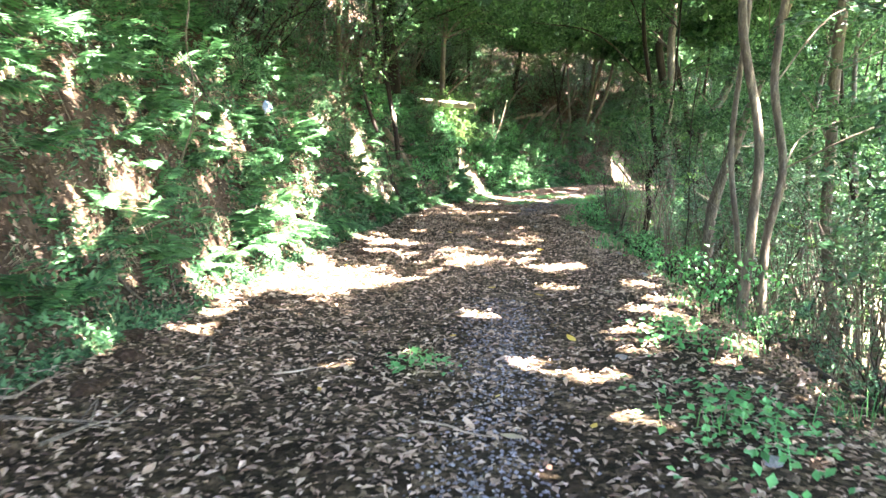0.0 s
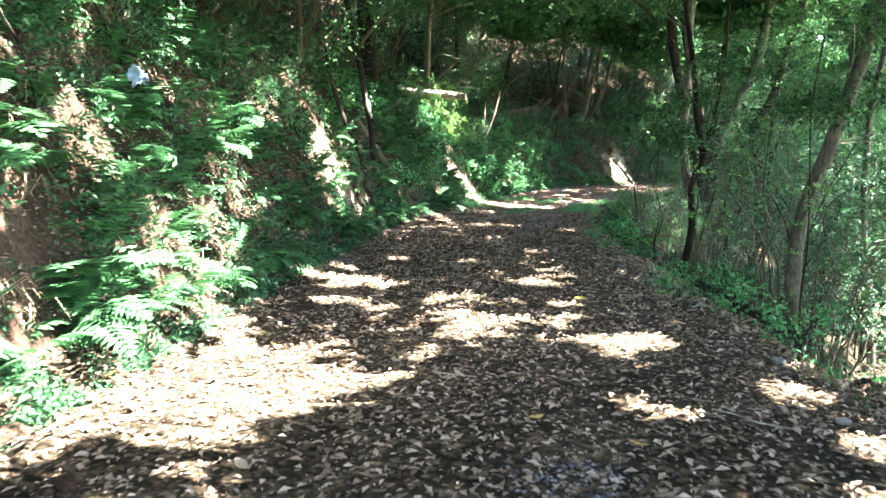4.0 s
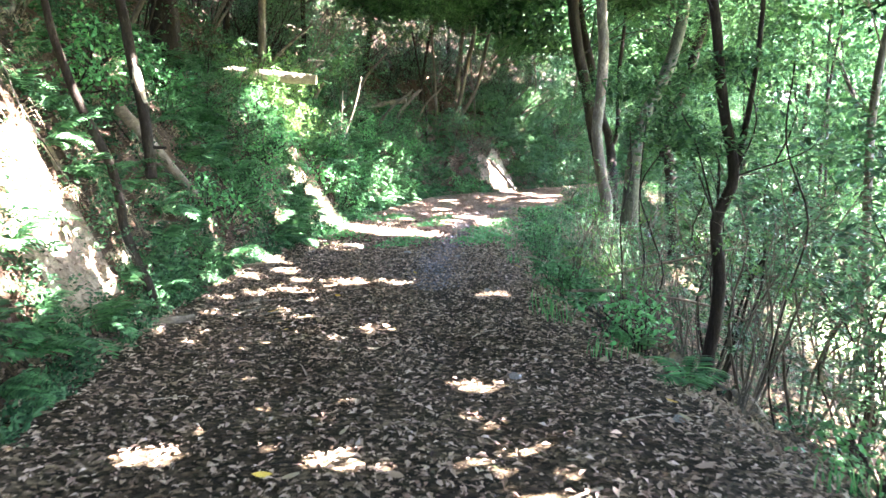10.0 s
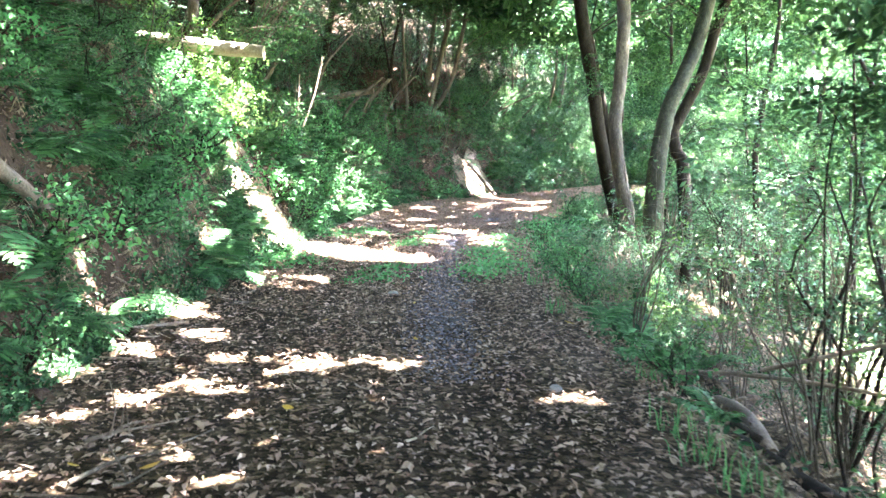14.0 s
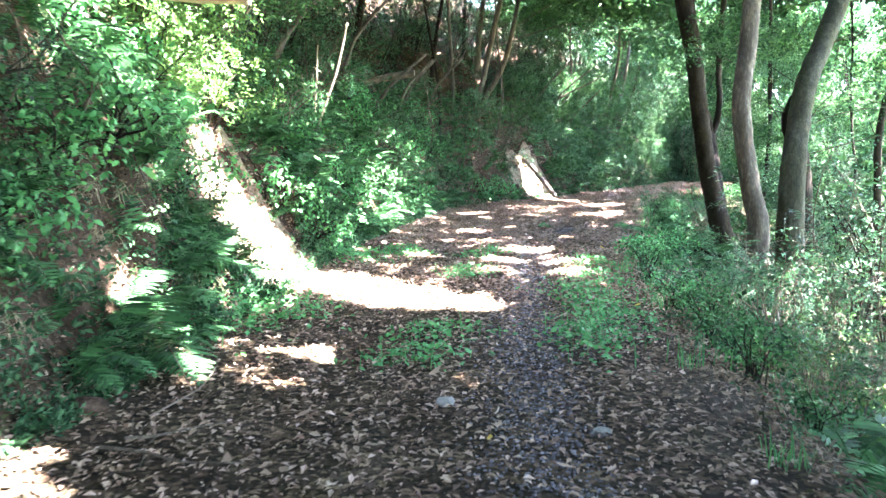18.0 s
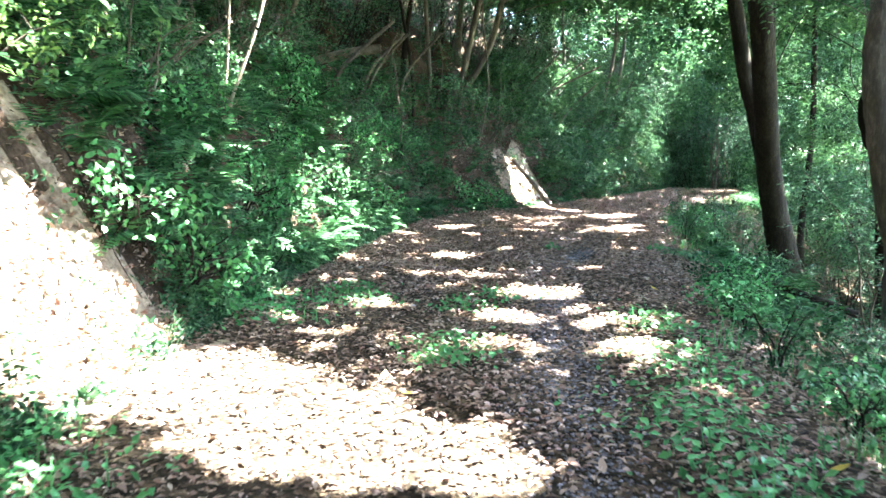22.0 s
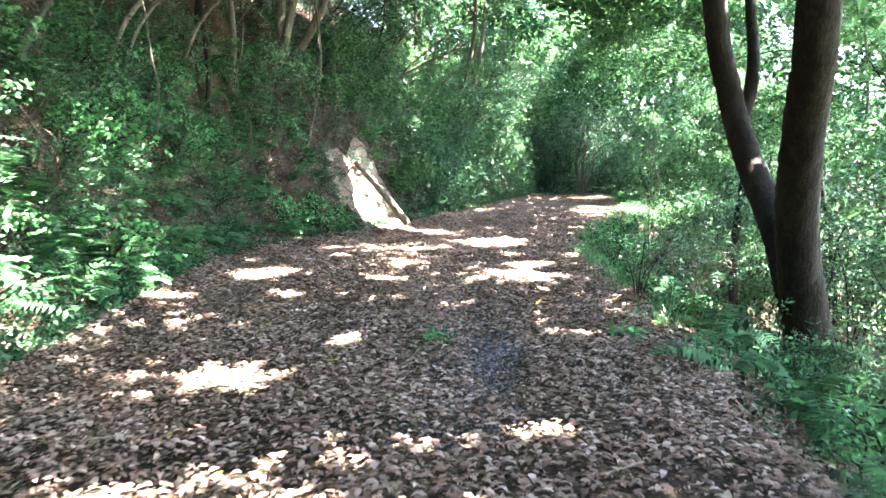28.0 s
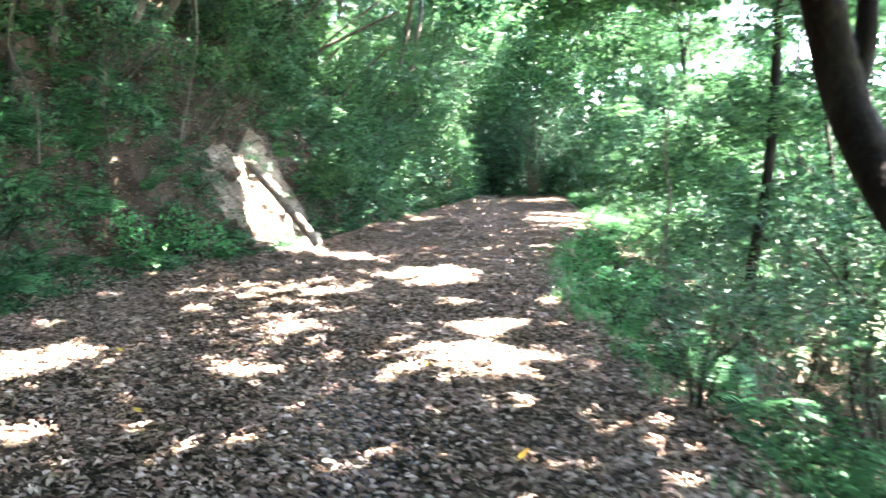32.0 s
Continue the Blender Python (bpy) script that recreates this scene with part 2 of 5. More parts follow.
def leaf_material(name, stops, through_it=0.35, rough=0.55, spec=0.2):
    m, n, l = material(name)
    b = n["Principled BSDF"]
    geo = n.new("ShaderNodeNewGeometry")
    r = ramp_node(n, stops)
    info = n.new("ShaderNodeObjectInfo")
    mixr = n.new("ShaderNodeMath")
    mixr.operation = "MULTIPLY_ADD"
    mixr.inputs[1].default_value = 0.75
    half = n.new("ShaderNodeMath")
    half.operation = "MULTIPLY"
    half.inputs[1].default_value = 0.25
    l.new(info.outputs["Random"], half.inputs[0])
    l.new(geo.outputs["Random Per Island"], mixr.inputs[0])
    l.new(half.outputs[0], mixr.inputs[2])
    l.new(mixr.outputs[0], r.inputs[0])
    tex = n.new("ShaderNodeTexNoise")
    tex.inputs["Scale"].default_value = 35
    coord = n.new("ShaderNodeTexCoord")
    l.new(coord.outputs["Object"], tex.inputs["Vector"])
    mix = n.new("ShaderNodeMix")
    mix.data_type, mix.blend_type = "RGBA", "MULTIPLY"
    mix.inputs[0].default_value = 0.45
    l.new(r.outputs[0], mix.inputs[6])
    l.new(tex.outputs["Fac"], mix.inputs[7])
    l.new(mix.outputs[2], b.inputs["Base Color"])
    b.inputs["Roughness"].default_value = rough
    b.inputs["Specular IOR Level"].default_value = spec
    if through_it > 0:
        t = n.new("ShaderNodeBsdfTranslucent")
        l.new(mix.outputs[2], t.inputs["Color"])
        s = n.new("ShaderNodeMixShader")
        s.inputs[0].default_value = through_it
        l.new(b.outputs[0], s.inputs[1])
        l.new(t.outputs[0], s.inputs[2])
        l.new(s.outputs[0], n["Material Output"].inputs["Surface"])
    return m


def rough_material(name, stops, scale, stretch=(1, 1, 1), bump=0.4, rough=0.9, fine=60, spec=0.2, crumbs=0):
    m, n, l = material(name)
    b = n["Principled BSDF"]
    coord = n.new("ShaderNodeTexCoord")
    mapping = n.new("ShaderNodeMapping")
    mapping.inputs["Scale"].default_value = stretch
    l.new(coord.outputs["Object"], mapping.inputs["Vector"])
    big, small = n.new("ShaderNodeTexNoise"), n.new("ShaderNodeTexNoise")
    big.inputs["Scale"].default_value, big.inputs["Detail"].default_value = scale, 6
    small.inputs["Scale"].default_value, small.inputs["Detail"].default_value = fine, 4
    for t in (big, small):
        t.inputs["Roughness"].default_value = 0.65
        l.new(mapping.outputs[0], t.inputs["Vector"])
    mix = n.new("ShaderNodeMix")
    mix.inputs[0].default_value = 0.45
    l.new(big.outputs["Fac"], mix.inputs[2])
    l.new(small.outputs["Fac"], mix.inputs[3])
    r = ramp_node(n, stops)
    l.new(mix.outputs[0], r.inputs[0])
    if crumbs:
        # broken bits of leaf, each of its own tone
        cell = n.new("ShaderNodeTexVoronoi")
        cell.inputs["Scale"].default_value = crumbs
        warp = n.new("ShaderNodeMix")
        warp.data_type, warp.blend_type = "RGBA", "LINEAR_LIGHT"
        warp.inputs[0].default_value = 0.03
        l.new(mapping.outputs[0], warp.inputs[6])
        l.new(small.outputs["Color"], warp.inputs[7])
        l.new(warp.outputs[2], cell.inputs["Vector"])
        grey = n.new("ShaderNodeSeparateColor")
        l.new(cell.outputs["Color"], grey.inputs[0])
        tone = ramp_node(n, [(0.0, (0.35, 0.33, 0.3)), (0.55, (1.0, 0.95, 0.9)), (0.8, (2.2, 2.0, 1.8)), (1.0, (4.2, 3.8, 3.4))])
        l.new(grey.outputs[0], tone.inputs[0])
        mul = n.new("ShaderNodeMix")
        mul.data_type, mul.blend_type = "RGBA", "MULTIPLY"
        mul.inputs[0].default_value = 1.0
        l.new(r.outputs[0], mul.inputs[6])
        l.new(tone.outputs[0], mul.inputs[7])
        l.new(mul.outputs[2], b.inputs["Base Color"])
        add = n.new("ShaderNodeMath")
        add.operation = "MULTIPLY_ADD"
        add.inputs[1].default_value = 0.6
        l.new(grey.outputs[1], add.inputs[0])
        l.new(mix.outputs[0], add.inputs[2])
        relief = add.outputs[0]
    else:
        l.new(r.outputs[0], b.inputs["Base Color"])
        relief = mix.outputs[0]
    bp = n.new("ShaderNodeBump")
    bp.inputs["Strength"].default_value, bp.inputs["Distance"].default_value = bump, 0.03
    l.new(relief, bp.inputs["Height"])
    l.new(bp.outputs[0], b.inputs["Normal"])
    b.inputs["Roughness"].default_value = rough
    b.inputs["Specular IOR Level"].default_value = spec
    return m


M_GROUND = rough_material("forest_soil", [(0.3, (0.00655, 0.00529, 0.00374)), (0.5, (0.0205, 0.0164, 0.0116)), (0.65, (0.0562, 0.0472, 0.0332)), (0.8, (0.14, 0.117, 0.0831))], 1.3, fine=28, bump=0.8, crumbs=26, spec=0.05)
M_EARTH = rough_material("bank_earth", [(0.3, (0.006, 0.004, 0.003)), (0.48, (0.024, 0.016, 0.011)), (0.6, (0.06, 0.042, 0.03)), (0.74, (0.15, 0.112, 0.08))], 2.2, (1, 1, 0.6), 1.0, fine=34, spec=0.05)
M_LITTER = leaf_material("fallen_leaves", [(0.0, (0.0208, 0.0151, 0.0109)), (0.06, (0.078, 0.0959, 0.0363)), (0.12, (0.0312, 0.0222, 0.0169)), (0.3, (0.135, 0.0949, 0.0674)), (0.6, (0.312, 0.228, 0.168)), (0.85, (0.447, 0.348, 0.278)), (0.965, (0.541, 0.454, 0.386)), (0.985, (0.437, 0.171, 0.0298))], 0.08, 0.7, 0.1)
M_CANOPY = leaf_material("canopy_leaves", [(0.0, (0.0086, 0.028, 0.01375)), (0.5, (0.03612, 0.1, 0.03875)), (1.0, (0.1161, 0.24, 0.085))], 0.36, 0.6, 0.12)
M_BUSH = leaf_material("bush_leaves", [(0.0, (0.00516, 0.018, 0.01)), (0.5, (0.0344, 0.098, 0.04625)), (0.95, (0.1032, 0.24, 0.1063))], 0.24, 0.5, 0.2)
M_BRIGHT = leaf_material("bright_leaves", [(0.0, (0.045, 0.115, 0.036)), (0.6, (0.095, 0.205, 0.056)), (1.0, (0.18, 0.3, 0.085))], 0.4)
M_UNDER = leaf_material("undergrowth_leaves", [(0.0, (0.0043, 0.014, 0.0075)), (0.5, (0.02752, 0.08, 0.0375)), (0.9, (0.086, 0.19, 0.0875)), (0.95, (0.11, 0.08, 0.05)), (1.0, (0.2, 0.15, 0.1))], 0.16, 0.65, 0.08)
M_FERN = leaf_material("fern_fronds", [(0.0, (0.00688, 0.028, 0.015)), (0.6, (0.062, 0.175, 0.066)), (1.0, (0.1032, 0.25, 0.1))], 0.2, 0.7, 0.08)
M_COVER = leaf_material("ground_herbs", [(0.0, (0.044, 0.172, 0.0575)), (0.6, (0.077, 0.287, 0.092)), (1.0, (0.165, 0.391, 0.115))], 0.3, 0.5, 0.3)
M_PALE = rough_material("pale_bark", [(0.3, (0.018, 0.015, 0.011)), (0.5, (0.06, 0.05, 0.038)), (0.62, (0.13, 0.112, 0.085)), (0.76, (0.22, 0.2, 0.16))], 7, (1, 1, 0.3), 1.0, fine=38)
M_DARK = rough_material("dark_bark", [(0.3, (0.005, 0.004, 0.0035)), (0.5, (0.014, 0.011, 0.009)), (0.64, (0.03, 0.026, 0.02)), (0.8, (0.05, 0.06, 0.03))], 5, (1, 1, 0.25), 1.0, fine=38, spec=0.08)
M_MOSSY = rough_material("mossy_bark", [(0.3, (0.01, 0.009, 0.007)), (0.5, (0.035, 0.034, 0.022)), (0.64, (0.07, 0.072, 0.045)), (0.8, (0.13, 0.13, 0.095))], 6, (1, 1, 0.3), 1.0, fine=38, spec=0.1)
M_WOOD = rough_material("weathered_wood", [(0.3, (0.10, 0.078, 0.056)), (0.5, (0.23, 0.19, 0.145)), (0.7, (0.38, 0.33, 0.27))], 5, (1, 1, 1), 0.5, fine=40)
M_PALE_LITTER = leaf_material("bleached_fallen_leaves", [(0.0, (0.07, 0.048, 0.0374)), (0.3, (0.19, 0.132, 0.102)), (0.5, (0.2, 0.11, 0.077)), (0.6, (0.3, 0.225, 0.185)), (0.85, (0.4, 0.325, 0.288)), (1.0, (0.5, 0.43, 0.396))], 0.08, 0.7, 0.12)
M_LOG = rough_material("brown_dead_wood", [(0.3, (0.035, 0.027, 0.02)), (0.5, (0.10, 0.08, 0.06)), (0.66, (0.2, 0.165, 0.125)), (0.8, (0.12, 0.13, 0.07))], 6, (1, 1, 1), 0.8, fine=40)
M_ROCK = rough_material("pale_clay", [(0.3, (0.03, 0.022, 0.015)), (0.45, (0.1, 0.075, 0.053)), (0.58, (0.2, 0.158, 0.115)), (0.72, (0.32, 0.265, 0.205))], 4, (1, 1, 1), 1.0, fine=22)
M_MEADOW = rough_material("dry_meadow_grass", [(0.3, (0.09, 0.115, 0.045)), (0.55, (0.18, 0.2, 0.09)), (0.75, (0.3, 0.3, 0.18))], 0.8, fine=14, bump=0.6)
M_GRAVEL = leaf_material("crushed_stone", [(0.0, (0.048, 0.0465, 0.0528)), (0.6, (0.144, 0.139, 0.157)), (1.0, (0.352, 0.341, 0.368))], 0.0, 0.8, 0.2)
M_PLASTIC = rough_material("faded_blue_plastic", [(0.3, (0.05, 0.09, 0.14)), (0.7, (0.13, 0.18, 0.24))], 9, bump=0.2, rough=0.45)
M_STRAW = leaf_material("dry_grass_blades", [(0.0, (0.16, 0.125, 0.075)), (0.6, (0.32, 0.27, 0.18)), (1.0, (0.48, 0.43, 0.32))], 0.2, 0.7, 0.15)
M_YELLOW = leaf_material("yellow_fallen_leaves", [(0.0, (0.40, 0.20, 0.04)), (0.5, (0.50, 0.36, 0.06)), (1.0, (0.34, 0.10, 0.03))], 0.15, 0.55, 0.2)
M_STONE = rough_material("grey_stone", [(0.3, (0.08, 0.08, 0.08)), (0.6, (0.20, 0.195, 0.19))], 8, (1, 1, 1), 0.6, fine=60)


# ---------------------------------------------------------------- mesh helpers
def mesh_np(name, v, f, mat, flat=True):
    """A mesh from arrays of points and triangles."""
    v, f = np.asarray(v, np.float32), np.asarray(f, np.int32)
    me = bpy.data.meshes.new(name)
    me.vertices.add(len(v))
    me.vertices.foreach_set("co", v.ravel())
    me.loops.add(f.size)
    me.loops.foreach_set("vertex_index", f.ravel())
    me.polygons.add(len(f))
    me.polygons.foreach_set("loop_start", np.arange(0, f.size, f.shape[1], dtype=np.int32))
    me.polygons.foreach_set("loop_total", np.full(len(f), f.shape[1], np.int32))
    me.polygons.foreach_set("use_smooth", np.full(len(f), not flat))
    me.update()
    me.materials.append(mat)
    return me


def unit(a):
    return a / np.maximum(np.linalg.norm(a, axis=1, keepdims=True), 1e-9)


def blades(p, size, axis, nor, slim=0.5, fold=0.12, fine=False):
    """A folded leaf at each p along axis, facing nor: two triangles, or four with a rounder outline."""
    n = len(p)
    side = unit(np.cross(nor, axis))
    size = np.broadcast_to(size, (n,)).reshape(n, 1)
    base, tip = p - axis * size * 0.5, p + axis * size * 0.5
    mid = p - axis * size * 0.04
    lift = np.cross(axis, side) * size * fold
    half = side * size * slim * 0.5
    if fine:
        bend = np.cross(axis, side) * size * -0.1
        low, high = p - axis * size * 0.2, p + axis * size * 0.2
        v = np.stack([base, low + half + lift, high + half * 0.8 + lift, tip + bend, high - half * 0.8 + lift, low - half + lift], 1).reshape(-1, 3)
        i = np.arange(n)[:, None] * 6
        return v, np.stack([i + [0, 1, 5], i + [1, 2, 5], i + [2, 4, 5], i + [2, 3, 4]], 1).reshape(-1, 3)
    v = np.stack([base, mid + half + lift, tip, mid - half + lift], 1).reshape(-1, 3)
    i = np.arange(n)[:, None] * 4
    return v, np.stack([i + [0, 1, 2], i + [0, 2, 3]], 1).reshape(-1, 3)


def leaf_arrays(p, size, up, r, slim=0.5, fold=0.12, droop=0.3, fine=False):
    """Single leaves; up: how level the blades lie (0: any way, 1: flat)."""
    n = len(p)
    nor = unit(r.normal(size=(n, 3)) * (1 - up) + np.array((0, 0, 1.0)) * up)
    axis = unit(np.cross(nor, r.normal(size=(n, 3))))
    axis[:, 2] -= droop * r.random(n)
    return blades(p, size, unit(axis), nor, slim, fold, fine)


def spray_arrays(p, size, up, r, slim=0.46, count=9, keep=None):
    """Leafy twigs: at each p a row of leaves set left and right of a drooping twig."""
    n = len(p)
    nor = unit(r.normal(size=(n, 3)) * (1 - up) + np.array((0, 0, 1.0)) * up)
    d = unit(np.cross(nor, r.normal(size=(n, 3))))
    d[:, 2] -= 0.3 * r.random(n)
    d = unit(d)
    side = unit(np.cross(nor, d))
    big = np.broadcast_to(size, (n,)) * r.uniform(0.75, 1.3, n)
    long = big * count * 0.34 * r.uniform(0.8, 1.25, n)
    t = np.arange(count) / (count - 1)
    hand = np.where(np.arange(count) % 2, 1.0, -1.0)
    hand[-1] = 0
    leaf = big[:, None] * (1 - 0.5 * np.abs(t - 0.45)[None]) * r.uniform(0.8, 1.15, (n, count))
    c = p[:, None] + d[:, None] * ((t - 0.4)[None] * long[:, None])[..., None] + side[:, None] * (hand[None] * leaf * 0.42)[..., None]
    c = c + r.normal(size=c.shape) * (0.08 * big)[:, None, None]
    c[..., 2] -= (t ** 2)[None] * long[:, None] * 0.22
    ax = d[:, None] * (0.55 + 0.45 * (hand == 0))[None, :, None] + side[:, None] * hand[None, :, None] * 0.85 + r.normal(size=c.shape) * 0.16
    nn = nor[:, None] + r.normal(size=c.shape) * 0.28
    c, ax, nn, leaf = c.reshape(-1, 3), unit(ax.reshape(-1, 3)), unit(nn.reshape(-1, 3)), leaf.reshape(-1)
    if keep is not None:
        ok = keep(c)
        c, ax, nn, leaf = c[ok], ax[ok], nn[ok], leaf[ok]
    return blades(c, leaf, ax, nn, slim)


def tube_arrays(points, radii, sides=8, lump=0.06, r=None, steps=5):
    """A tapered round limb along a smooth line through the points."""
    pts = np.array(points, float)
    n = len(pts)
    ext = np.vstack([2 * pts[0] - pts[1], pts, 2 * pts[-1] - pts[-2]])
    line, rad = [], []
    rr = np.interp(np.arange(n), np.linspace(0, n - 1, len(radii)), radii)
    for i in range(n - 1):
        a, b, c, d = ext[i:i + 4]
        for k in range(steps):
            t = k / steps
            line.append(0.5 * (2 * b + (c - a) * t + (2 * a - 5 * b + 4 * c - d) * t * t + (3 * b - a - 3 * c + d) * t ** 3))
            rad.append(rr[i] * (1 - t) + rr[i + 1] * t)
    line.append(pts[-1])
    rad.append(rr[-1])
    line, rad = np.array(line), np.array(rad)
    tan = unit(np.gradient(line, axis=0))
    ref = np.array((0.31, 0.95, 0.05)) if abs(tan[0][2]) > 0.5 else np.array((0.1, 0.1, 1.0))
    e1 = unit(np.cross(tan, ref))
    e2 = np.cross(tan, e1)
    ang = np.linspace(0, 2 * np.pi, sides, endpoint=False)
    r = r or rng
    wob = 1 + lump * np.sin(ang[None, :] * 2 + np.linspace(0, 5, len(line))[:, None] + r.uniform(0, 6)) + lump * 0.6 * r.normal(size=(len(line), sides))
    ring = line[:, None] + (e1[:, None] * np.cos(ang)[None, :, None] + e2[:, None] * np.sin(ang)[None, :, None]) * (rad[:, None] * wob)[:, :, None]
    v = ring.reshape(-1, 3)
    f = []
    for i in range(len(line) - 1):
        for k in range(sides):
            a, b = i * sides + k, i * sides + (k + 1) % sides
            f += [(a, b, b + sides), (a, b + sides, a + sides)]
    last = (len(line) - 1) * sides
    v = np.vstack([v, line[0], line[-1]])
    for k in range(sides):
        f.append((k, len(v) - 2, (k + 1) % sides)[::-1])
        f.append((last + k, last + (k + 1) % sides, len(v) - 1))
    return v, np.array(f)


def joined(parts):
    vs, fs, at = [], [], 0
    for v, f in parts:
        vs.append(v)
        fs.append(np.asarray(f) + at)
        at += len(v)
    return np.vstack(vs), np.vstack(fs)


def part(name, v, f, mat, parent=None, label="", flat=True):
    ob = new(name, mesh_np(name, v, f, mat, flat))
    if parent is not None:
        ob.parent = parent
        ob.matrix_parent_inverse = Matrix.Translation(parent.location).inverted()
    if label:
        tagged(ob, label)
    return ob


def thing(name, at, label, category, group=""):
    e = new(name)
    e.empty_display_size = 0.2
    e.location = at
    return tagged(e, label, category, group)


# ---------------------------------------------------------------- ground
wide = np.concatenate([np.arange(0, 5.2, 0.13), 5.2 + np.cumsum(0.16 * 1.11 ** np.arange(52))])
offs = np.concatenate([-wide[:0:-1], wide])
rows_y = np.concatenate([-6 - np.cumsum(0.3 * 1.18 ** np.arange(34))[::-1], np.arange(-6, 60, 0.17), 60 + np.cumsum(0.25 * 1.12 ** np.arange(44))])
gy, gw = np.meshgrid(rows_y, offs, indexing="ij")
gx = gw + np.interp(gy, YS, 0.5 * (LEFT_S + RIGHT_S))
gz = height(gx, gy)
nr, nc = gx.shape
idx = np.arange(nr * nc).reshape(nr, nc)
quads = np.stack([idx[:-1, :-1], idx[:-1, 1:], idx[1:, 1:], idx[1:, :-1]], -1).reshape(-1, 4)
ground = new("ground", mesh_np("ground", np.stack([gx, gy, gz], -1).reshape(-1, 3), quads, M_GROUND, False))
ground.data.materials.append(M_MEADOW)
cx, cy = gx[:-1, :-1].ravel(), gy[:-1, :-1].ravel()
ground.data.materials.append(M_EARTH)
slots = np.where(bank_u(cx, cy) > 0.22 + 0.12 * wave(cx, cy, 0.9, 72), 2, (slope_v(cx, cy) > 8.5 + 1.5 * wave(cx, cy, 6, 71)).astype(np.int32)).astype(np.int32)
ground.data.materials.append(M_ROCK)
slots[clay_or_sun_patch(cx, cy)] = 3
ground.data.polygons.foreach_set("material_index", slots)
tagged(ground, "brown forest soil of a level track cut into a steep wooded slope", "ground", kind="structure")

# ---------------------------------------------------------------- leaf litter on the track
ly = rng.uniform(1.5, 72, 290000)
ly = np.where(rng.random(len(ly)) < 0.25, rng.uniform(36, 50, len(ly)), ly)
ls = rng.uniform(-0.32, 1.12, len(ly))
lx = edge_left(ly) * (1 - ls) + edge_right(ly) * ls
track = np.exp(-((lx - middle(ly) - 0.75) / 0.3) ** 2) * np.where(((ly > 22) & (ly < 33)) | ((ly > 36) & (ly < 41)) | (ly < 7), 0.75, 0.45) + np.exp(-((lx - middle(ly) + 0.75) / 0.3) ** 2) * 0.3
bare = np.hypot(lx - 3.9 - 0.33 * (ly - 37.3), (ly - 37.3) * 0.25) < 0.22 + 0.07 * wave(lx, ly, 0.6, 29)
keep = (rng.random(len(ly)) > np.where(bare, 0.8, 0)) & (rng.random(len(ly)) > track * (0.6 + 0.4 * wave(lx, ly, 2.0, 21)))
lx, ly = lx[keep], ly[keep]
lp = np.stack([lx, ly, height(lx, ly) + rng.uniform(0.004, 0.026, len(lx))], 1)
v, f = leaf_arrays(lp, 0.022 + 0.058 * rng.random(len(lp)) ** 2.0, 0.8, rng, 0.48, 0.16, 0.0)
lit = part("leaf_litter", v, f, M_LITTER)
tagged(lit, "dry brown and grey fallen leaves strewn over the track", "leaf litter", kind="stuff")

py = np.concatenate([rng.uniform(28.5, 62, 74000), rng.uniform(2, 35, 5500)])
pw = rng.uniform(-0.02, 1.06, len(py))
px = edge_left(py) * (1 - pw) + edge_right(py) * pw
keep = rng.random(len(py)) < np.where(py > 34, 0.8, 0.45) + 0.5 * wave(px, py, 1.4, 24)
keep &= (np.hypot(px - 3.9 - 0.33 * (py - 37.3), (py - 37.3) * 0.25) > 0.24) | (rng.random(len(py)) < 0.15)
px, py = px[keep], py[keep]
pp = np.stack([px, py, height(px, py) + rng.uniform(0.016, 0.036, len(px))], 1)
v, f = leaf_arrays(pp, np.where(py > 34, 0.9, 0.72) * (0.04 + 0.05 * rng.random(len(pp))), 0.86, rng, 0.5, 0.13, 0.0, True)
tagged(part("leaf_litter", v, f, M_PALE_LITTER), "larger bleached fallen leaves scattered over the darker ones", "leaf litter", kind="stuff")

# pale leaves laid on the bank's foot to brighten the sun patch by colour
qy = rng.normal(30.3, 0.75, 1500)
qu = rng.uniform(-0.1, 0.85, len(qy))
qx = edge_left(qy) - qu * np.sqrt(1 + np.interp(qy, YS, LEFT_D) ** 2)
qp = np.stack([qx + 0.03, qy, height(qx, qy) + rng.uniform(0.0, 0.04, len(qx))], 1)
v, f = leaf_arrays(qp, 0.035 + 0.045 * rng.random(len(qp)), 0.2, rng, 0.5, 0.18, 0.2)
tagged(part("leaf_litter", v, f, M_PALE_LITTER), "pale leaves that whiten the sun patch at the bank's foot", "leaf litter", kind="stuff")

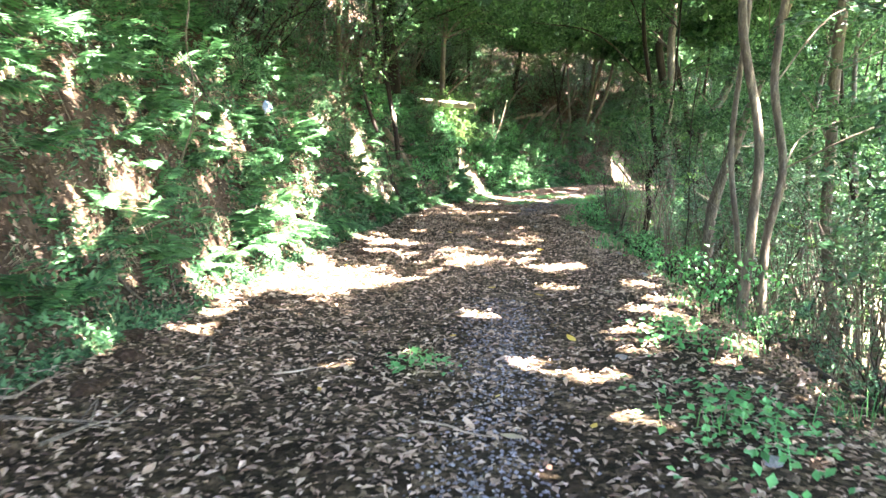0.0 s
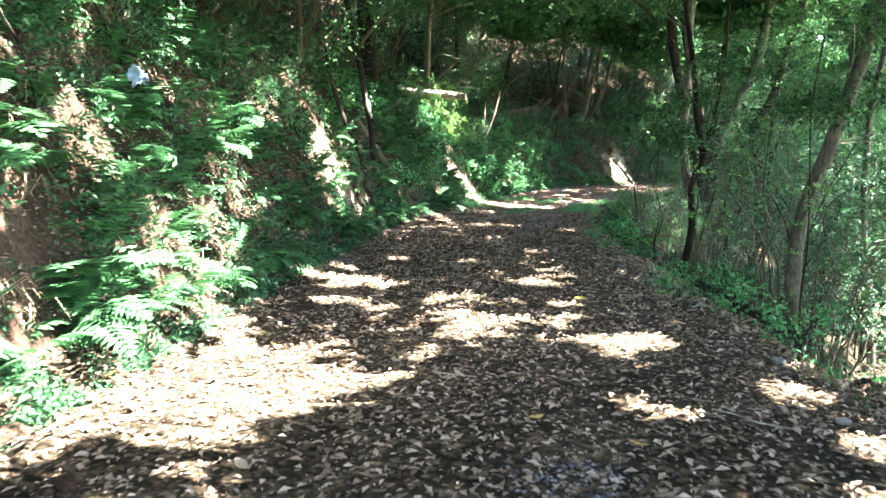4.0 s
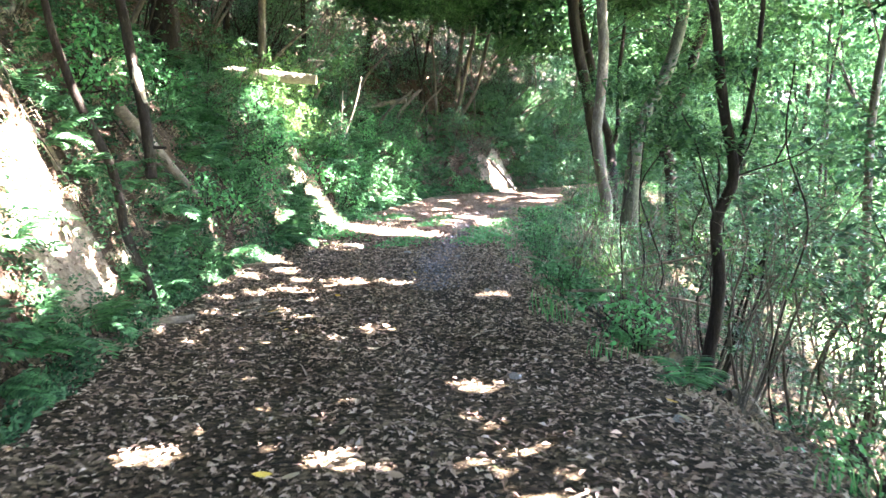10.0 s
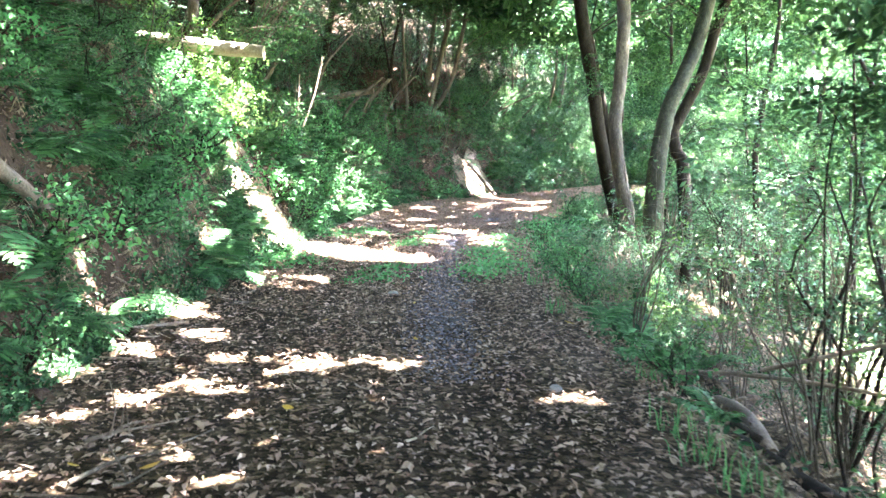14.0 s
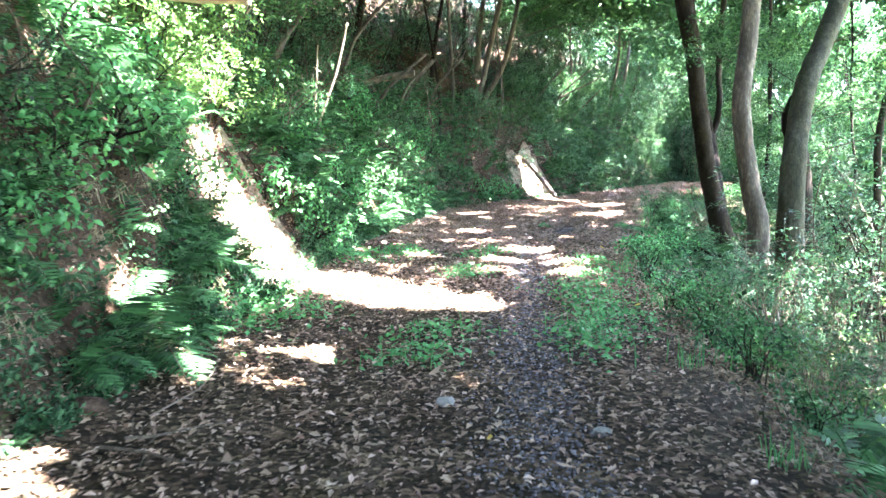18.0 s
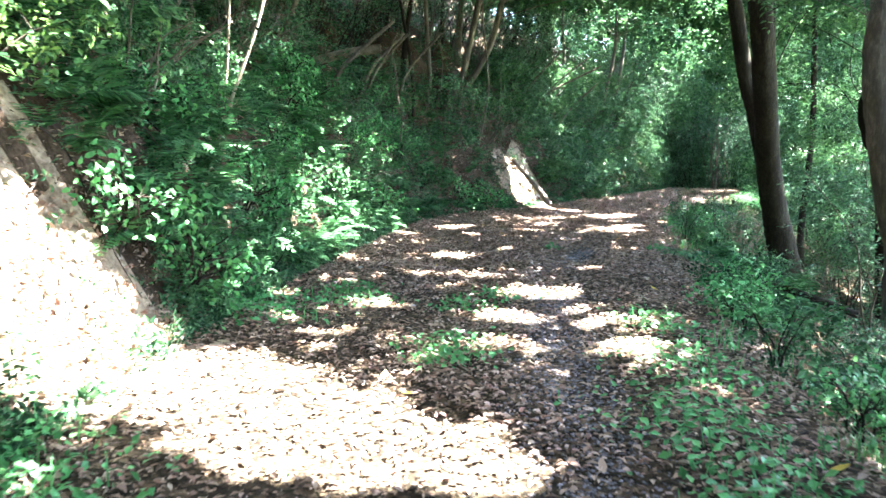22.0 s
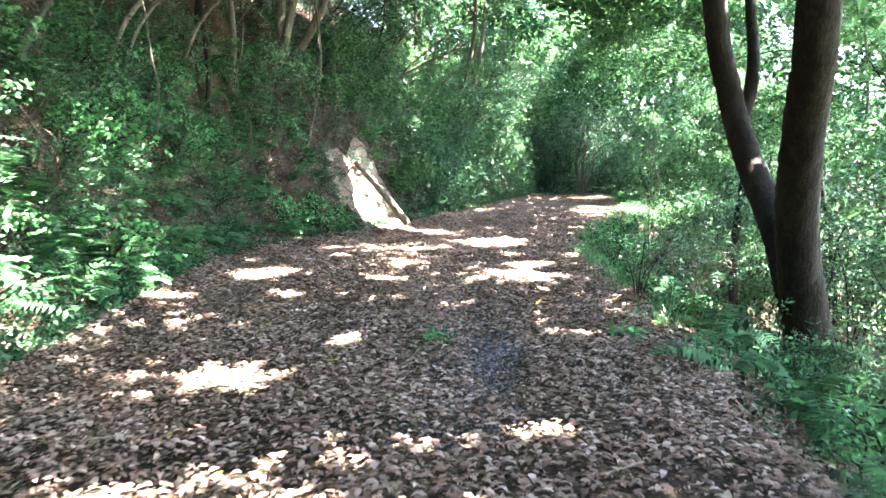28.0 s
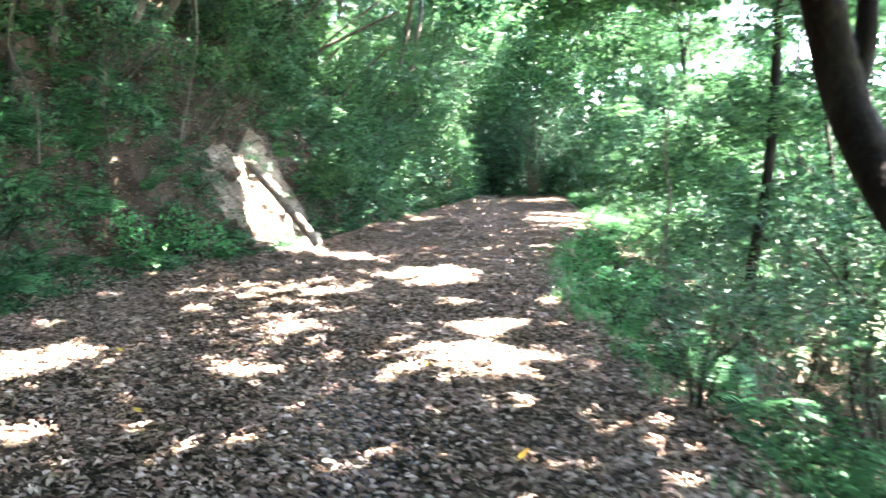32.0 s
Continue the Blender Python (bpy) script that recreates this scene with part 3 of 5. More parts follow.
# ---------------------------------------------------------------- undergrowth of the bank and of the slope
def undergrowth(name, n, side, lo, hi, size, mat, label, tall, seed, y0=-4, y1=72):
    r = np.random.default_rng(seed)
    y = r.uniform(y0, y1, n)
    w = lo + (hi - lo) * r.random(n) ** (2.1 if side < 0 else 1.25)
    if side < 0:
        x = edge_left(y) - w * np.sqrt(1 + np.interp(y, YS, LEFT_D) ** 2)
    else:
        x = edge_right(y) + w * np.sqrt(1 + np.interp(y, YS, RIGHT_D) ** 2)
    clump = wave(x, y, 1.1, seed + 1) + 0.6 * wave(x, y, 0.45, seed + 2)
    keep = clump > r.uniform(-1.5, 0.5, n)
    if side < 0:
        keep &= (clump > r.uniform(-1.3, 0.45, n)) & (~clay_or_sun_patch(x, y) | (r.random(n) < 0.2))
    if side > 0:
        keep &= (r.random(n) < np.where((y < 27) & (w < 3), 0.2, 0.5)) | ((y > 27) & (y < 40))
    x, y, clump, w = x[keep], y[keep], clump[keep], w[keep]
    e = 0.08
    nor = unit(np.stack([-(height(x + e, y) - height(x - e, y)) / (2 * e), -(height(x, y + e) - height(x, y - e)) / (2 * e), np.full(len(x), 0.8)], 1))
    out = r.random(len(x)) ** 1.3 * tall * (0.35 + 0.5 * np.clip(clump + 0.4, 0, 2)) * np.clip(w / 0.7 + 0.25, 0, 1)
    p = np.stack([x, y, height(x, y)], 1) + nor * out[:, None]
    p = p[shaded(p) | (r.random(len(p)) < 0.5)]
    v, f = spray_arrays(p, r.uniform(size * 0.6, size * 1.3, len(p)), 0.45, r, 0.5, 7)
    return tagged(part(name, v, f, mat), label, "undergrowth", kind="stuff")


undergrowth("bank_undergrowth", 88000, -1, -0.1, 7, 0.062, M_UNDER, "mixed green and brown undergrowth covering the steep bank", 0.5, 31)
undergrowth("slope_undergrowth", 22000, 1, 0.05, 9, 0.075, M_UNDER, "tangled undergrowth on the slope below the track", 0.8, 41)


for side, lo, hi, n, label in ((-1, 0.0, 5.0, 42000, "dry brown leaves caught on the steep bank"), (1, 0.0, 7.0, 52000, "dry brown leaves lying on the slope below the track")):
    by = rng.uniform(0, 60, n)
    bw = lo + (hi - lo) * rng.random(n) ** 1.4
    bx = edge_left(by) - bw * np.sqrt(1 + np.interp(by, YS, LEFT_D) ** 2) if side < 0 else edge_right(by) + bw * np.sqrt(1 + np.interp(by, YS, RIGHT_D) ** 2)
    keep = wave(bx, by, 1.3, 27) > rng.uniform(-1.2, 0.6, n)
    bp = np.stack([bx, by, height(bx, by) + rng.uniform(0.01, 0.07, n)], 1)[keep]
    v, f = leaf_arrays(bp, 0.03 + 0.05 * rng.random(len(bp)), 0.35, rng, 0.48, 0.16, 0.2)
    tagged(part("leaf_litter", v, f, M_LITTER), label, "leaf litter", kind="stuff")


# ---------------------------------------------------------------- trees
def crown_arrays(blobs, size, r, up=0.35, twigs=True):
    ps = []
    for c, rad, n in blobs:
        d = unit(r.normal(size=(n, 3))) * (r.random((n, 1)) ** 0.45)
        ps.append(np.array(c) + d * np.array(rad))
    p = np.vstack(ps)

    def free(q):
        return shaded(q) & (q[:, 2] > height(q[:, 0], q[:, 1]) + 0.15)

    if twigs:
        return spray_arrays(p, size, up, r, keep=free)
    p = p[free(p)]
    return leaf_arrays(p, r.uniform(size * 0.65, size * 1.35, len(p)), up, r, 0.5)


def grow(points, top, r):
    """Carry a stem on upwards to the height top."""
    pts = [Vector(p) for p in points]
    d = (pts[-1] - pts[-2]).normalized()
    while pts[-1].z < top:
        d = (d + Vector((r.uniform(-0.15, 0.15), r.uniform(-0.15, 0.15), 0.35))).normalized()
        pts.append(pts[-1] + d * 1.2)
    return [tuple(p) for p in pts]


def canopy_arrays(blobs, r):
    """Leafy twigs below; larger leaves above, mostly unseen, added to block the sun."""
    low = [(c, rad, 62) for c, rad, n in blobs if n and c[1] > 12]
    sprays = [(c, rad, 64) for c, rad, n in blobs if not n]
    high = [((c[0], c[1], c[2] + 1.1), (rad[0] * 1.15, rad[1] * 1.15, 0.7), int(n * 0.88)) for c, rad, n in blobs if n]
    made = [crown_arrays(low, 0.125, r, 0.55)] if low else []
    if sprays:
        made.append(crown_arrays(sprays, 0.095, r, 0.62))
    if high:
        made.append(crown_arrays(high, 0.46, r, 0.6, False))
    return joined(made)


def tree(label, stems, blobs, mat, leaf_mat=M_CANOPY, seed=1, group="", sides=12, name="tree"):
    r = np.random.default_rng(seed)
    base = Vector(stems[0][0][0])
    base.z = float(height(base.x, base.y))
    ob = thing(name, base, label, "tree", group)
    tips = []
    for i, (pts, r0, r1, top) in enumerate(stems):
        pts = list(pts)
        g = float(height(pts[0][0], pts[0][1]))
        if i == 0 or pts[0][2] < g + 0.8:
            if pts[0][2] > g - 0.05:
                pts = [(pts[0][0], pts[0][1], g - 0.12)] + pts
            pts[0] = (pts[0][0], pts[0][1], min(pts[0][2], g - 0.08))
        full = grow(pts, top, r) if top else pts
        v, f = tube_arrays(full, (r0 * 1.35, r0, r0 * 0.9, (r0 + r1) / 2, r1), 18 if r0 > 0.14 else sides, 0.055, r, 9 if r0 > 0.14 else 5)
        piece = part("trunk" if i == 0 else "limb", v, f, mat, ob if i == 0 else trunk, flat=False)
        trunk = piece if i == 0 else trunk
        tips.append(full)
    allp = np.vstack([np.array(t) for t in tips])
    for c, rad, n in blobs:
        c = np.array(c)
        near = allp[allp[:, 2] < c[2] + 0.3]
        if not len(near):
            continue
        a = near[np.argmin(((near - c) ** 2).sum(1) + 2.0 * np.maximum(0, 1.5 - (c[2] - near[:, 2])))]
        if ((a - c) ** 2).sum() > 16:
            continue
        m = (a + c) / 2 + np.array((0, 0, 0.25)) + r.normal(size=3) * 0.16
        v, f = tube_arrays([a, m, c], (max(0.012, r0 * 0.22), 0.02, 0.008) if n else (0.011, 0.008, 0.004), 6, 0.05, r, 4)
        part("limb", v, f, mat, trunk, flat=False)
    if blobs:
        v, f = canopy_arrays(blobs, r)
        part("crown", v, f, leaf_mat, ob)
    return ob


# trees that stand out: stems as points along each, radius at foot and top, height to grow to
SPECIAL = [
    ("slender grey tree with several stems at the track's edge", [([(2.03, 7.61, -0.13), (2.12, 7.71, 0.77), (2.18, 7.8, 1.55), (2.04, 7.87, 2.37), (2.01, 7.92, 2.83)], 0.045, 0.025, 6.5),
     ([(2.24, 7.73, -0.12), (2.28, 7.81, 0.61), (2.43, 7.9, 1.29), (2.34, 7.97, 2.07), (2.43, 8.06, 2.85)], 0.04, 0.025, 6.5),
     ([(2.1, 7.9, -0.1), (2.05, 7.95, 0.7), (1.98, 8.0, 1.5), (2.1, 8.1, 2.6)], 0.03, 0.02, 5.5)], M_PALE),
    ("leaning pale-barked tree below the track", [([(3.47, 15.61, -1.1), (3.6, 15.77, 0.47), (4.0, 15.88, 1.64), (4.39, 15.98, 2.75), (4.59, 16.03, 3.4)], 0.095, 0.075, 8)], M_PALE),
    ("thin crooked tree rising from the slope", [([(2.83, 19.48, -0.83), (3.02, 19.58, 0.21), (3.0, 19.66, 0.94), (3.19, 19.69, 1.41), (3.09, 19.79, 2.19), (3.02, 19.9, 3.13)], 0.058, 0.036, 7),
     ([(3.19, 19.69, 1.41), (3.4, 19.8, 2.2), (3.6, 20.0, 3.2)], 0.03, 0.02, 5.5)], M_DARK),
    ("tall pale-barked tree on the slope's edge", [([(5.71, 32.58, -1.07), (5.87, 32.71, 0.32), (5.75, 32.82, 1.12), (5.64, 32.97, 2.32), (5.76, 33.06, 3.32)], 0.16, 0.115, 9)], M_PALE),
    ("thick mossy tree leaning out over the slope", [([(6.7, 33.2, -1.3), (6.72, 33.3, 0.4), (6.88, 33.54, 1.5), (7.06, 33.79, 2.0), (7.23, 33.98, 2.5), (7.49, 34.22, 3.0), (7.85, 34.5, 3.5)], 0.19, 0.16, 9)], M_MOSSY),
    ("big dark-barked tree forked low above its foot", [([(8.0, 38.42, -0.6), (7.8, 38.33, 0.0), (7.62, 38.24, 0.5), (7.42, 38.08, 1.0), (7.2, 37.83, 1.5), (7.0, 37.56, 2.0), (6.78, 37.25, 2.5)], 0.2, 0.16, 9),
     ([(7.8, 38.45, 0.15), (7.9, 38.75, 0.55), (8.06, 39.24, 1.0), (8.23, 39.8, 1.5), (8.28, 40.14, 2.0), (8.21, 40.27, 2.5), (8.0, 40.2, 3.0)], 0.16, 0.12, 8),
     ([(8.28, 40.14, 2.0), (8.5, 40.2, 2.4), (8.6, 40.3, 3.0), (8.6, 40.4, 3.6)], 0.08, 0.05, 6)], M_DARK),
    ("curved dark tree further down the slope", [([(10.1, 38.6, -1.5), (9.96, 38.73, 1.31), (9.8, 38.88, 1.86), (9.74, 38.98, 2.47), (10.02, 38.92, 3.13)], 0.17, 0.12, 9)], M_DARK),
    ("dark upright tree on the bank", [([(-3.9, 26.2, 1.5), (-4.07, 26.55, 2.93), (-4.25, 26.81, 5.47)], 0.24, 0.17, 10)], M_DARK),
]
# the roof of leaves over the track: clumps, each carried by the nearest tree
feet = [Vector(s[1][0][0][-1]) for s in SPECIAL]
OTHERS = []
ry = np.random.default_rng(5)
for k in range(64):
    y = -7 + 92 * (k + ry.random()) / 64
    side = -1 if k % 2 else 1
    w = ry.uniform(3.2, 11) if side > 0 else ry.uniform(2.0, 6.5)
    x = float(edge_right(y) + w) if side > 0 else float(edge_left(y) - w)
    if min((Vector((x, y)) - q.xy).length for q in feet) < 1.6 or (side > 0 and 15 < y < 37 and w < 6.8):
        continue
    g = float(height(x, y))
    lean = -side * ry.uniform(0.0, 0.5)
    pts = [(x, y, g - 0.1), (x + lean * 0.3, y + ry.uniform(-0.1, 0.1), g + 1.3), (x + lean, y + ry.uniform(-0.3, 0.3), g + 2.9)]
    rad = ry.uniform(0.05, 0.12)
    OTHERS.append(("slim forest tree on the wooded slope" if side > 0 else "slim forest tree on the bank", [(pts, rad, rad * 0.5, max(7.5, g + 5))], M_PALE if ry.random() < 0.4 else M_DARK))
    feet.append(Vector(pts[-1]))
for pts, r0, r1, top, mat in (([(2.74, 48.0, 2.5), (2.72, 48.0, 3.1), (2.8, 48.05, 3.7), (2.75, 48.1, 4.6)], 0.06, 0.045, 8.5, M_PALE), ([(3.5, 49.3, 2.85), (3.72, 49.25, 3.5), (3.92, 49.2, 4.0), (4.1, 49.2, 4.8)], 0.1, 0.08, 9, M_PALE),
                              ([(3.95, 50.1, 3.2), (4.2, 50.05, 3.75), (4.5, 50.0, 4.2), (4.9, 50.0, 5.0)], 0.09, 0.07, 9, M_PALE), ([(4.4, 49.4, 1.8), (4.58, 49.45, 2.6), (4.72, 49.45, 3.5), (4.7, 49.5, 4.3)], 0.032, 0.025, 7.5, M_PALE),
                              ([(2.2, 47.1, 2.1), (2.28, 47.2, 3.0), (2.2, 47.3, 4.0)], 0.045, 0.035, 8, M_DARK)):
    OTHERS.append(("slim forest tree on the bank", [(pts, r0, r1, top)], mat))
    feet.append(Vector(pts[-1]))
TREES = SPECIAL + OTHERS
clumps = [[] for _ in TREES]
heads = np.array([tuple(q) for q in feet])[:, :2]
for yy in np.arange(-9, 90, 2.1):
    for ww in np.arange(-9, 16.9, 2.1):
        y = yy + ry.uniform(-0.7, 0.7)
        x = float(middle(y)) + ww + ry.uniform(-0.7, 0.7)
        g = float(height(x, y))
        z = max(5.6 + 2.2 * min(1, max(0, (y - 20) / 8)) + 1.6 * float(wave(x, y, 7, 9)), g + 3.0 + 1.5 * ry.random())
        i = int(np.argmin(((heads - np.array((x, y))) ** 2).sum(1)))
        if (ww > 8.5 and ry.random() < (0.45 if yy < 22 else 0.3)) or (yy > 64 and ry.random() < 0.5) or (yy > 47 and ww > 6 and ry.random() < 0.3):
            continue
        clumps[i].append(((x, y, z), (1.75, 1.75, 0.85), 520))
for x, y in ((7.6, 37.2), (8.4, 38.2), (7.2, 38.6), (8.6, 36.6)):
    clumps[int(np.argmin(((heads - np.array((x, y))) ** 2).sum(1)))].append(((x, y, 6.6), (1.5, 1.5, 0.7), 420))
for k in range(170):
    y = -4 + 76 * (k + ry.random()) / 170
    w = ry.uniform(2.4, 8.5)
    x = float(edge_right(y)) + w * math.sqrt(1 + float(np.interp(y, YS, RIGHT_D)) ** 2)
    z = ry.uniform(1.4, 6.5)
    i = int(np.argmin(((heads - np.array((x, y))) ** 2).sum(1)))
    if ((heads[i] - np.array((x, y))) ** 2).sum() < 9:
        clumps[i].append(((x, y, z), (1.1, 1.1, 0.45), 0))
for x, y, z in ((2.4, 19.9, 2.35), (2.75, 19.8, 1.8), (3.0, 20.8, 2.0), (3.3, 19.9, 2.6)):
    clumps[2].append(((x, y, z), (0.75, 0.75, 0.2), 0))
for k in range(24):
    y = 8 + 9 * (k + ry.random()) / 14 if k < 14 else 33 + 9 * (k - 14 + ry.random()) / 10
    x = float(edge_right(y)) + ry.uniform(1.2, 2.8 if k < 14 else 3.6)
    i = int(np.argmin(((heads - np.array((x, y))) ** 2).sum(1)))
    if ((heads[i] - np.array((x, y))) ** 2).sum() < 9:
        clumps[i].append(((x, y, ry.uniform(1.3, 3.2) if k < 14 else ry.uniform(2.6, 4.4)), (0.85, 0.85, 0.22), 0))
# clumps added overhead only to shade the track below
for x, y in ((2.4, 3.4), (3.4, 4.4), (4.4, 5.6), (3.0, 5.6), (4.8, 3.8), (4.2, 8.2), (4.6, 17.4), (4.9, 19.2)):
    clumps[int(np.argmin(((heads - np.array((x, y))) ** 2).sum(1)))].append(((x, y, 6.2), (1.3, 1.3, 0.6), 420))
for k in range(9):
    x, y = 4.6 + 3.6 * ry.random(), 20.5 + 8.5 * (k + ry.random()) / 9
    clumps[int(np.argmin(((heads - np.array((x, y))) ** 2).sum(1)))].append(((x, y, ry.uniform(7.2, 8.4)), (1.6, 1.6, 0.7), 480))
for k in range(5):
    clumps[int(np.argmin(((heads - np.array((2.8, 26.0))) ** 2).sum(1)))].append(((ry.uniform(1.4, 4.4), ry.uniform(23.6, 28.4), ry.uniform(5.6, 7.2)), (1.2, 1.2, 0.5), 480))
# more clumps above the view, added to keep sun off the bank
for k in range(22):
    x, y = ry.uniform(3.6, 7.6), 44.5 + 8 * (k + ry.random()) / 22
    clumps[int(np.argmin(((heads - np.array((x, y))) ** 2).sum(1)))].append(((x, y, ry.uniform(7.8, 9.2)), (1.5, 1.5, 0.6), 500))
for k in range(32):
    y = 2.5 + 10 * (k + ry.random()) / 18 if k < 18 else 21.5 + 6.5 * (k - 18 + ry.random()) / 14
    x = float(edge_left(y)) + ry.uniform(-1.0, 1.6)
    clumps[int(np.argmin(((heads - np.array((x, y))) ** 2).sum(1)))].append(((x, y, ry.uniform(7.4, 8.8)), (1.4, 1.4, 0.6), 480))
for k in range(44):
    y = 0.5 + 47 * (k + ry.random()) / 44
    x = float(edge_left(y)) - ry.uniform(-0.4, 2.6)
    z = max(float(height(x, y)) + 3.4, ry.uniform(6.4, 7.8))
    clumps[int(np.argmin(((heads - np.array((x, y))) ** 2).sum(1)))].append(((x, y, z), (1.4, 1.4, 0.6), 460))
for k in range(150):
    y = 2 + 66 * (k + ry.random()) / 150
    x = float(edge_left(y)) - ry.uniform(0.8, 3.8)
    z = float(height(x, y)) + ry.uniform(0.7, 3.2)
    if (37 < y < 52.5 and k % 7) or ((y < 12 or 21 < y < 28.5) and k % 4) or k % 3 == 0:
        continue
    i = int(np.argmin(((heads - np.array((x, y))) ** 2).sum(1)))
    if ((heads[i] - np.array((x, y))) ** 2).sum() < 9:
        clumps[i].append(((x + 0.6, y, z), (1.0, 1.0, 0.45), 0))
for i, (label, stems, mat) in enumerate(TREES):
    tree(label, stems, clumps[i], mat, seed=100 + i, group="" if i < len(SPECIAL) else "slim forest trees")


# ---------------------------------------------------------------- ferns
def frond_mesh(name, length, r):
    """An arching frond: midrib with pairs of tapering leaflets."""
    n = 19
    t = np.linspace(0, 1, n)
    rib = np.stack([length * t * (1 - 0.12 * t), 0.03 * np.sin(t * 3 + r.uniform(0, 3)), length * (0.62 * t - 0.72 * t * t)], 1)
    parts = [tube_arrays(rib[::3], (0.006, 0.004, 0.002), 4, 0.0, r, 2)]
    for i in range(2, n):
        tan = unit((rib[min(i + 1, n - 1)] - rib[i - 1])[None])[0]
        size = length * 0.30 * math.sin(math.pi * (0.16 + 0.82 * t[i])) ** 0.8 + 0.008
        for side in (-1, 1):
            out = np.array((0.38, side * 1.0, -0.18 + r.uniform(-0.1, 0.1)))
            out = out / np.linalg.norm(out) * size
            wide = tan * length * 0.023
            a = rib[i]
            k = [a, a + out * 0.3 + wide * 1.15, a + out * 0.7 + wide * 0.8 + (0, 0, -0.03 * size), a + out + (0, 0, -0.12 * size),
                 a + out * 0.7 - wide * 0.7 + (0, 0, -0.03 * size), a + out * 0.3 - wide * 1.0]
            f = np.array([(0, 1, 5), (1, 2, 5), (2, 4, 5), (2, 3, 4)])
            parts.append((np.array(k), f))
    v, f = joined(parts)
    return mesh_np(name, v, f, M_FERN)


def light_frond(length, r):
    """A frond of few triangles for ferns that are not passed near."""
    n = 13
    t = np.linspace(0, 1, n)
    rib = np.stack([length * t * (1 - 0.12 * t), 0.03 * np.sin(t * 3 + r.uniform(0, 3)), length * (0.62 * t - 0.72 * t * t)], 1)
    v, f = [], []
    for i in range(1, n):
        size = length * 0.30 * math.sin(math.pi * (0.16 + 0.82 * t[i])) ** 0.8 + 0.008
        wide = (rib[i] - rib[i - 1]) * 0.4
        for side in (-1, 1):
            out = np.array((0.38, side * 1.0, -0.22 + r.uniform(-0.1, 0.1))) * size
            k = len(v)
            v += [rib[i], rib[i] + out * 0.45 + wide, rib[i] + out, rib[i] + out * 0.45 - wide]
            f += [(k, k + 1, k + 2), (k, k + 2, k + 3)]
    return np.array(v), np.array(f)


rf = np.random.default_rng(77)
LIGHT = [light_frond(L, rf) for L in (0.5, 0.62, 0.75, 0.9)]
FRONDS = [frond_mesh("frond", L, rf) for L in (0.5, 0.62, 0.75, 0.9)]


FERN_MASS = []


def fern(at, count, lean, scale, label, far=False):
    """A fern whose fronds spread from one foot; lean: the way (radians) its fronds favour."""
    ob = None if far else thing("fern", at, label, "fern", "ferns")
    for k in range(count):
        a = lean + rf.normal(0, 1.0) if k % 3 else rf.uniform(0, 6.283)
        which = int(rf.integers(0, 4))
        me = FRONDS[which]
        s = scale * rf.uniform(0.75, 1.15)
        m = Matrix.LocRotScale((0, 0, 0.01), Euler((rf.uniform(-0.3, 0.3), rf.uniform(-0.75, 0.05), a)), (s, s, s))
        if far:
            w = np.array(Matrix.Translation(at) @ m)
            v, f = LIGHT[which]
            FERN_MASS.append((v @ w[:3, :3].T + w[:3, 3], f))
        else:
            fr = new("frond", me)
            fr.parent = ob
            fr.matrix_basis = m
    return ob


def on_bank(y, u):
    x = float(edge_left(y) - u * math.sqrt(1 + float(np.interp(y, YS, LEFT_D)) ** 2))
    return (x, y, float(height(x, y)))


def on_slope(y, w):
    x = float(edge_right(y) + w * math.sqrt(1 + float(np.interp(y, YS, RIGHT_D)) ** 2))
    return (x, y, float(height(x, y)))


BANK_FERNS = ((3.5, 8.6, 78, 0.1, 2.4), (8.6, 12, 46, 0.15, 2.1), (12, 15, 34, 0.1, 1.8), (15, 22, 46, 0.1, 1.6), (20, 28.5, 96, 0.0, 2.1), (27.5, 30.3, 40, 0.3, 2.0), (30.3, 34, 48, 0.2, 1.8), (33.5, 41, 104, 0.0, 2.1), (41, 49, 84, 0.0, 2.0), (50, 58, 12, 0.0, 0.6))
for y0, y1, n, u0, u1 in BANK_FERNS:
    for k in range(n):
        y = y0 + (y1 - y0) * (k + rf.random()) / n
        u = u0 + (u1 - u0) * rf.random() ** 1.2
        if clay_or_sun_patch(*np.array(on_bank(y, u))[:2]) or (20.5 < y < 24.2 and k % 5 < 3):
            continue
        if 23.2 < y < 25.4 and u < 0.6:
            u += 0.6
        at = on_bank(y, u)
        fern(at, int(rf.integers(6, 10)), rf.normal(-0.3, 0.5), rf.uniform(0.45, 0.88) * (1.12 if 22 < y < 31 else 1.0), "green fern with arching fronds on the earth bank", u > 1.1 or y > 45)
